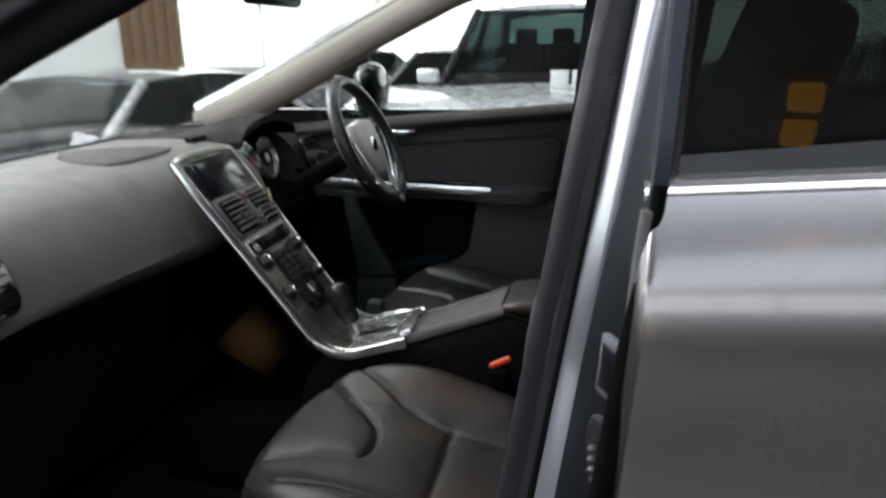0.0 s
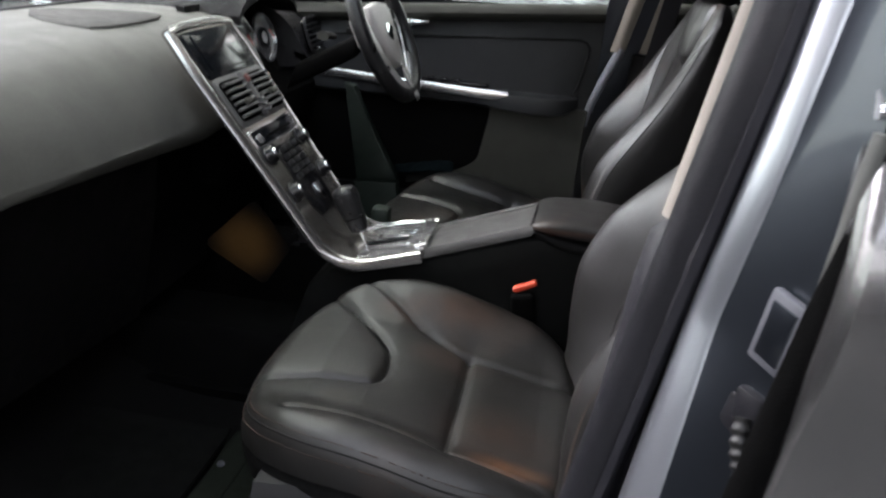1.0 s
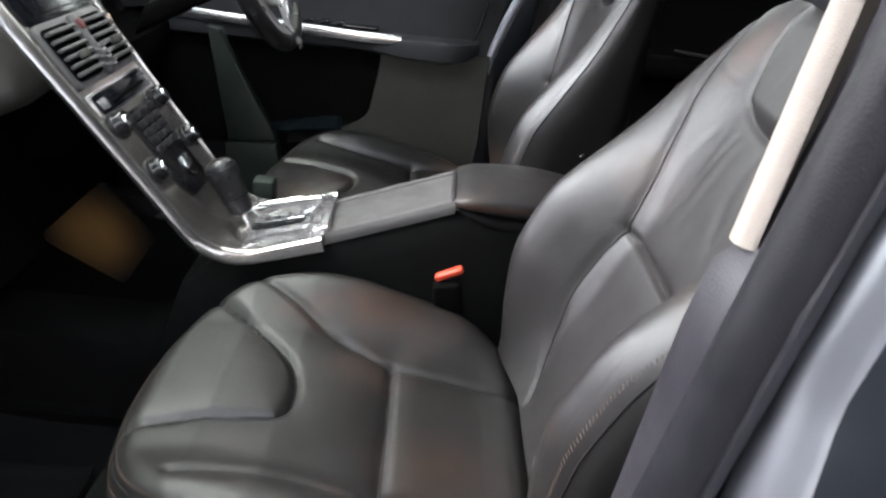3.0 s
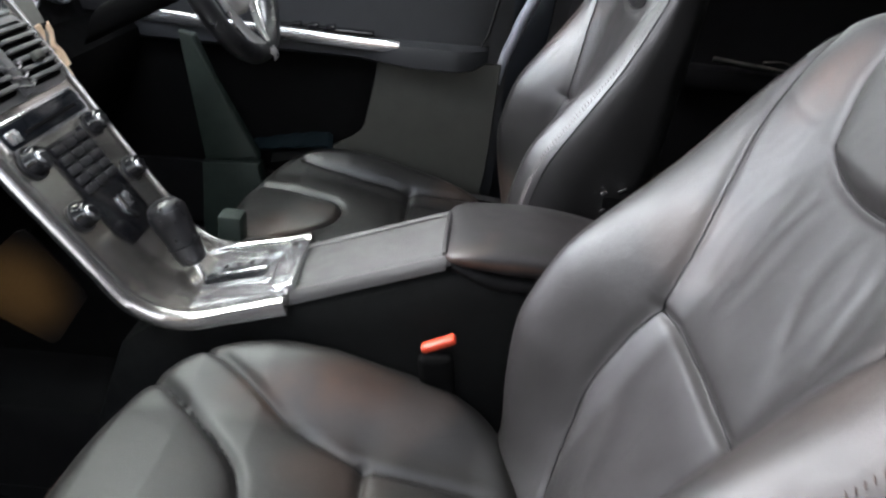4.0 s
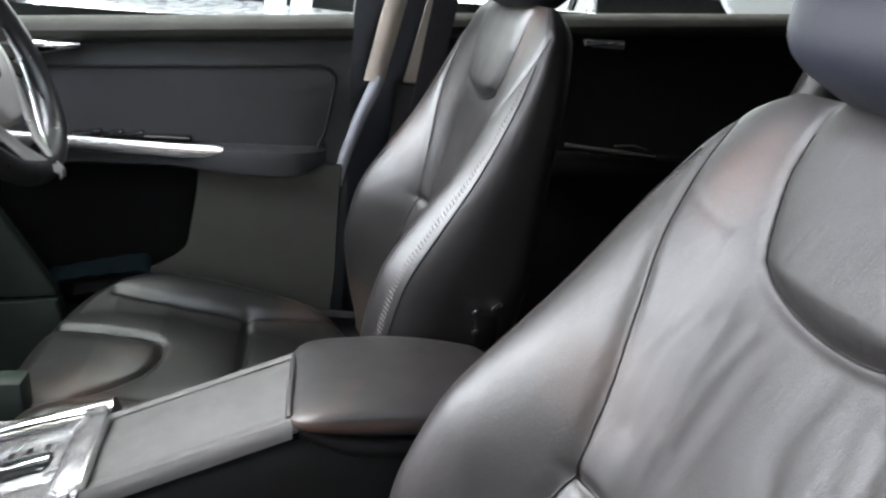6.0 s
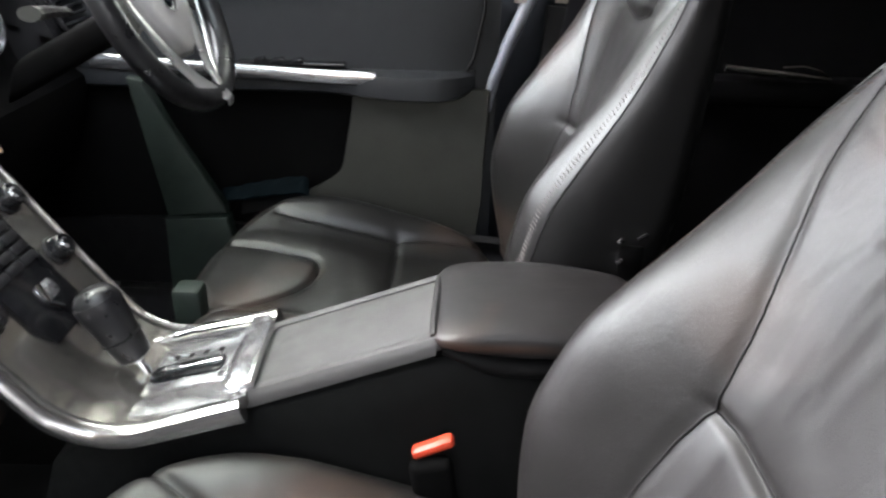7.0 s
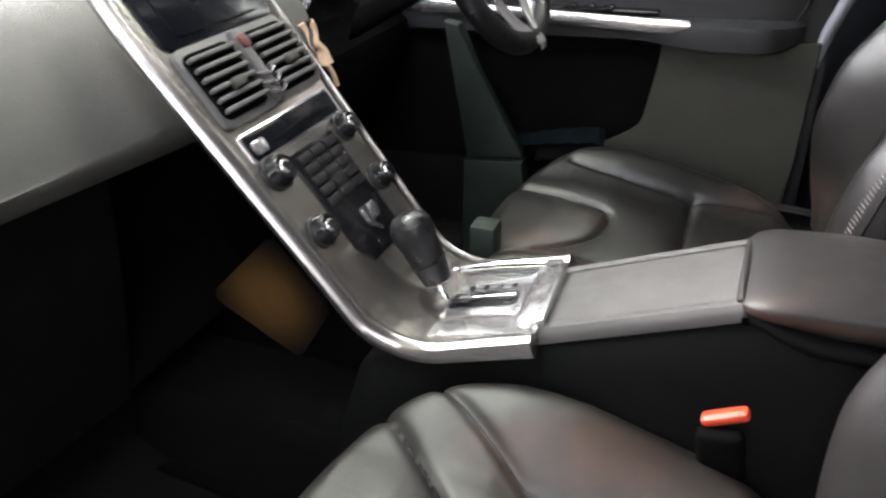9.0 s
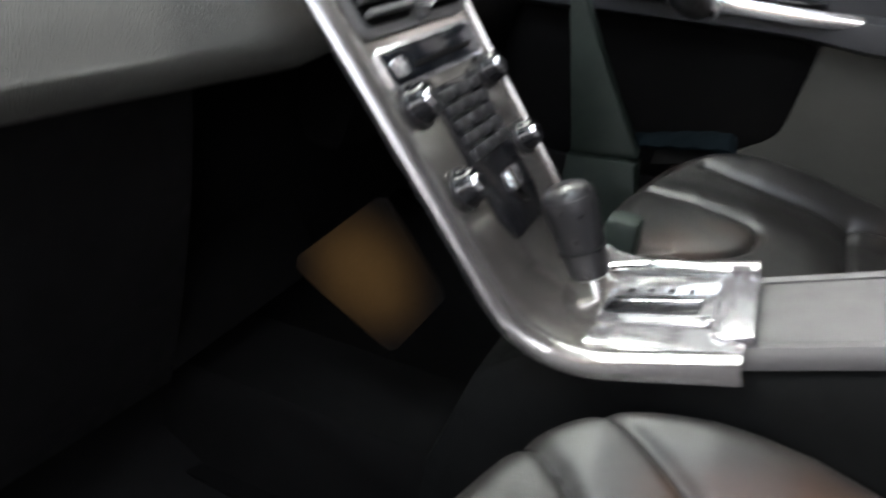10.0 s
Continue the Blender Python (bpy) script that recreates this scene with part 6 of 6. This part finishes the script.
def parked_car(label, x, y, yaw, colour, length=4.5, width=1.8, height=1.45, suv=False, pane_mat=None, belt=None, hb=None, pillar_mat=None):
    """A whole parked car: lofted body, glass house, windows, wheels, lamps, mirrors."""
    c = thing("parked_car", (x, y, FLOOR_Z), label, "car", "parked cars")
    M = pose(x, y, FLOOR_Z, 0, 0, yaw)
    paint = colour
    pane_mat = pane_mat or DARKTINT
    pillar_mat = pillar_mat or colour
    hb = hb or (0.98 if suv else 0.86)            # bonnet height
    belt = belt or (1.05 if suv else 0.92)
    Lh = length / 2
    st = [(-1.0, 0.42, hb - 0.28, 0.86), (-0.96, 0.30, hb - 0.12, 0.94), (-0.80, 0.26, hb - 0.02, 0.99), (-0.50, 0.24, hb + 0.05, 1.0), (-0.36, 0.24, belt + 0.01, 1.0), (0.0, 0.24, belt + 0.03, 1.0), (0.5, 0.24, belt + 0.05, 1.0), (0.85, 0.26, belt + 0.04, 0.98), (0.96, 0.32, belt - 0.02, 0.93), (1.0, 0.45, belt - 0.20, 0.85)]
    rings = []
    for k, zb, zt, wf in st:
        w = width / 2 * wf
        sec = [(-w * 0.94, zb), (-w, zb + 0.12), (-w, (zb + zt) / 2), (-w * 0.97, zt - 0.08), (-w * 0.88, zt), (0, zt + 0.03), (w * 0.88, zt), (w * 0.97, zt - 0.08), (w, (zb + zt) / 2), (w, zb + 0.12), (w * 0.94, zb), (0, zb - 0.02)]
        rings.append([M @ Vector((k * Lh, a, b)) for a, b in sec])
    part("body", loft(rings), paint, c, "painted body", sharp=30)
    # glass house
    x0, x1, x2, x3 = -0.40 * Lh, -0.10 * Lh, (0.72 if suv else 0.42) * Lh, (0.95 if suv else 0.74) * Lh
    def frame_pt(xb, xt, u, s):
        return M @ Vector((xb + (xt - xb) * u, s * width / 2 * (0.90 - 0.20 * u), belt + (height - belt) * u))
    def pane(name, q, off, material, label=""):
        f = lambda u, v: (q[0] * (1 - u) + q[1] * u) * (1 - v) + (q[3] * (1 - u) + q[2] * u) * v
        return part(name, sheet(f, 3, 3, off), material, c, label)
    ctr = M @ Vector((0.1 * Lh, 0, belt))
    fl, fr, rl, rr = frame_pt(x0, x1, 0, -1), frame_pt(x0, x1, 0, 1), frame_pt(x3, x2, 0, -1), frame_pt(x3, x2, 0, 1)
    tfl, tfr, trl, trr = frame_pt(x0, x1, 1, -1), frame_pt(x0, x1, 1, 1), frame_pt(x3, x2, 1, -1), frame_pt(x3, x2, 1, 1)
    f = lambda u, v: ((tfl * (1 - u) + trl * u) * (1 - v) + (tfr * (1 - u) + trr * u) * v) + Vector((0, 0, 0.045 * math.sin(math.pi * v) + 0.04 * math.sin(math.pi * u)))
    part("roof", sheet(f, 8, 8, (0, 0, -0.04)), paint, c, "painted roof")
    dn = Vector((0, 0, -0.008))
    pane("windscreen", [fl, fr, tfr, tfl], dn, pane_mat, "windscreen")
    pane("rear_window", [rl, rr, trr, trl], dn, pane_mat, "rear window")
    pane("side_window", [fl, rl, trl, tfl], dn, pane_mat, "side window")
    pane("side_window", [fr, rr, trr, tfr], dn, pane_mat, "side window")
    for p, q in ((fl, tfl), (fr, tfr), (rl, trl), (rr, trr)):
        part("pillar", tube([p, q], 0.035, 8), pillar_mat, c)
    for s in (-1, 1):
        mid0, mid1 = M @ Vector((0.12 * Lh, s * width / 2 * 0.905, belt)), M @ Vector((0.14 * Lh, s * width / 2 * 0.71, height))
        part("pillar", tube([mid0, mid1], 0.03, 8), GLOSS, c)
        part("door_mirror", rbox((0, 0, 0), (0.10, 0.20, 0.13), 0.03, M @ Matrix.Translation((-0.30 * Lh, s * (width / 2 + 0.09), belt + 0.07))), paint, c, "door mirror")
        part("headlight", rbox((0, 0, 0), (0.16, 0.34, 0.14), 0.05, M @ Matrix.Translation((-0.95 * Lh, s * width * 0.34, hb - 0.20)) @ Matrix.Rotation(radians(s * 20), 4, "Z")), CHROME, c, "clear headlight")
        part("tail_light", rbox((0, 0, 0), (0.10, 0.28, 0.16), 0.04, M @ Matrix.Translation((0.96 * Lh, s * width * 0.38, belt - 0.16))), RED, c, "red tail light")
        for k in (-0.62, 0.60):
            m2 = M @ Matrix.Translation((k * Lh, s * (width / 2 - 0.10), 0.33)) @ Matrix.Rotation(radians(90), 4, "X")
            wh = part("wheel", lathe([(0.20, -0.10), (0.31, -0.10), (0.33, -0.07), (0.33, 0.07), (0.31, 0.10), (0.20, 0.10)], m2, 28), RUBBER, c, "black tyre")
            part("rim", lathe([(0.0, -0.085), (0.08, -0.08), (0.21, -0.09), (0.22, 0.0), (0.21, 0.09), (0.08, 0.08), (0.0, 0.085)], m2, 20), SILVER, wh, "silver rim")
    # seats behind the glass
    for s in (-1, 1):
        for k in (0.0, 0.42):
            part("seat", rbox((0, 0, 0), (0.16, 0.46, 0.60), 0.06, M @ Matrix.Translation((k * Lh + 0.12, s * 0.36, belt + 0.02)) @ Matrix.Rotation(radians(14), 4, "Y")), BLACK, c)
    if suv:
        part("bench", rbox((0, 0, 0), (0.16, width * 0.76, 0.62), 0.05, M @ Matrix.Translation((0.52 * Lh, 0, belt + 0.02)) @ Matrix.Rotation(radians(12), 4, "Y")), BLACK, c)
        for yy in (-0.42, 0.0, 0.42):
            part("head_restraint", rbox((0, 0, 0), (0.10, 0.24, 0.18), 0.04, M @ Matrix.Translation((0.56 * Lh, yy, belt + 0.40))), BLACK, c)
        part("dash_board", rbox((0, 0, 0), (0.5, width * 0.8, 0.16), 0.05, M @ Matrix.Translation((-0.30 * Lh, 0, belt + 0.02))), BLACK, c)
    part("grille", rbox((0, 0, 0), (0.05, width * 0.46, 0.16), 0.02, M @ Matrix.Translation((-0.985 * Lh, 0, hb - 0.28))), GLOSS, c)
    return c, M


CARBLACK = mat("black_car_paint", (0.022, 0.023, 0.026), 0.22, 0.2, 0.05, 4, coat=0.9, rough_vary=0.04)
CARNAVY = mat("dark_blue_car_paint", (0.05, 0.056, 0.068), 0.2, 0.35, 0.05, 4, coat=0.9, rough_vary=0.03)
CARSILVER = mat("silver_car_paint", (0.42, 0.43, 0.45), 0.26, 0.55, 0.05, 4, coat=0.8, rough_vary=0.04)
CARLIGHT = mat("pale_car_paint", (0.60, 0.61, 0.64), 0.28, 0.3, 0.05, 4, coat=0.8, rough_vary=0.04)

parked_car("dark blue saloon car with pale pillars parked in the hall", -3.05, 3.25, 78, CARNAVY, 4.4, 1.78, 1.345, False, MIDTINT, 0.90, None, CARLIGHT)
parked_car("silver saloon car parked in the hall", -4.4, 11.6, 60, CARSILVER, 4.3, 1.75, 1.40)
parked_car("pale saloon car parked in the hall", -1.9, 10.6, 75, CARLIGHT, 4.4, 1.78, 1.40)
parked_car("large pale estate car with dark glass and papers on its dash", -0.12, 6.0, 88, CARLIGHT, 4.7, 1.9, 1.84, True, MIDTINT, 1.20, 1.10, CARBLACK)
parked_car("pale hatchback parked in the hall", 3.4, 6.2, 86, CARLIGHT, 4.2, 1.75, 1.50)


def price_card(x, y, z, w, h, yaw, label):
    p = thing("price_card", (x, y, z), label, "paper sign")
    part("card", rbox((x, y, z), (w, 0.004, h), 0.001, pose(0, 0, 0, 20, 0, yaw)), PAPER, p)


def wooden_door():
    d = tagged(new("door_1"), "brown wooden door in the white hall wall", "door", kind="structure")
    d.matrix_world = Matrix.Translation((-6.9, 10.0, 0))
    bpy.context.view_layer.update()
    for k in range(5):
        part("plank", rbox((-6.9 - 0.44 + 0.22 * k, 10.0, 1.35), (0.214, 0.06, 3.1), 0.008), WOOD, d)
    part("partition", rbox((-9.1, 10.05, 1.6), (3.2, 0.08, 3.6), 0.01), PARTITIONGLOW, d, "white partition beside the door with an added glow")


wooden_door()
_pc = pose(-3.05, 3.25, FLOOR_Z, 0, 0, 78) @ Vector((-0.46, 0.46, 1.08))
price_card(_pc.x, _pc.y, _pc.z, 0.26, 0.19, 36, "white paper price card leaning on a windscreen")
for x_card in (0.02, 0.20):
    price_card(x_card, 4.98, 1.045, 0.15, 0.17, 8, "white paper sheet standing behind a windscreen")
for k_amber in range(2):
    a_lamp = thing("amber_lamp", (1.64, -4.80 - 0.40 * k_amber, 5.15), "square amber lamp under the hall ceiling", "lamp", "amber lamps")
    part("diffuser", rbox((1.64, -4.80 - 0.40 * k_amber, 5.16), (0.24, 0.27, 0.06), 0.02), AMBER, a_lamp)
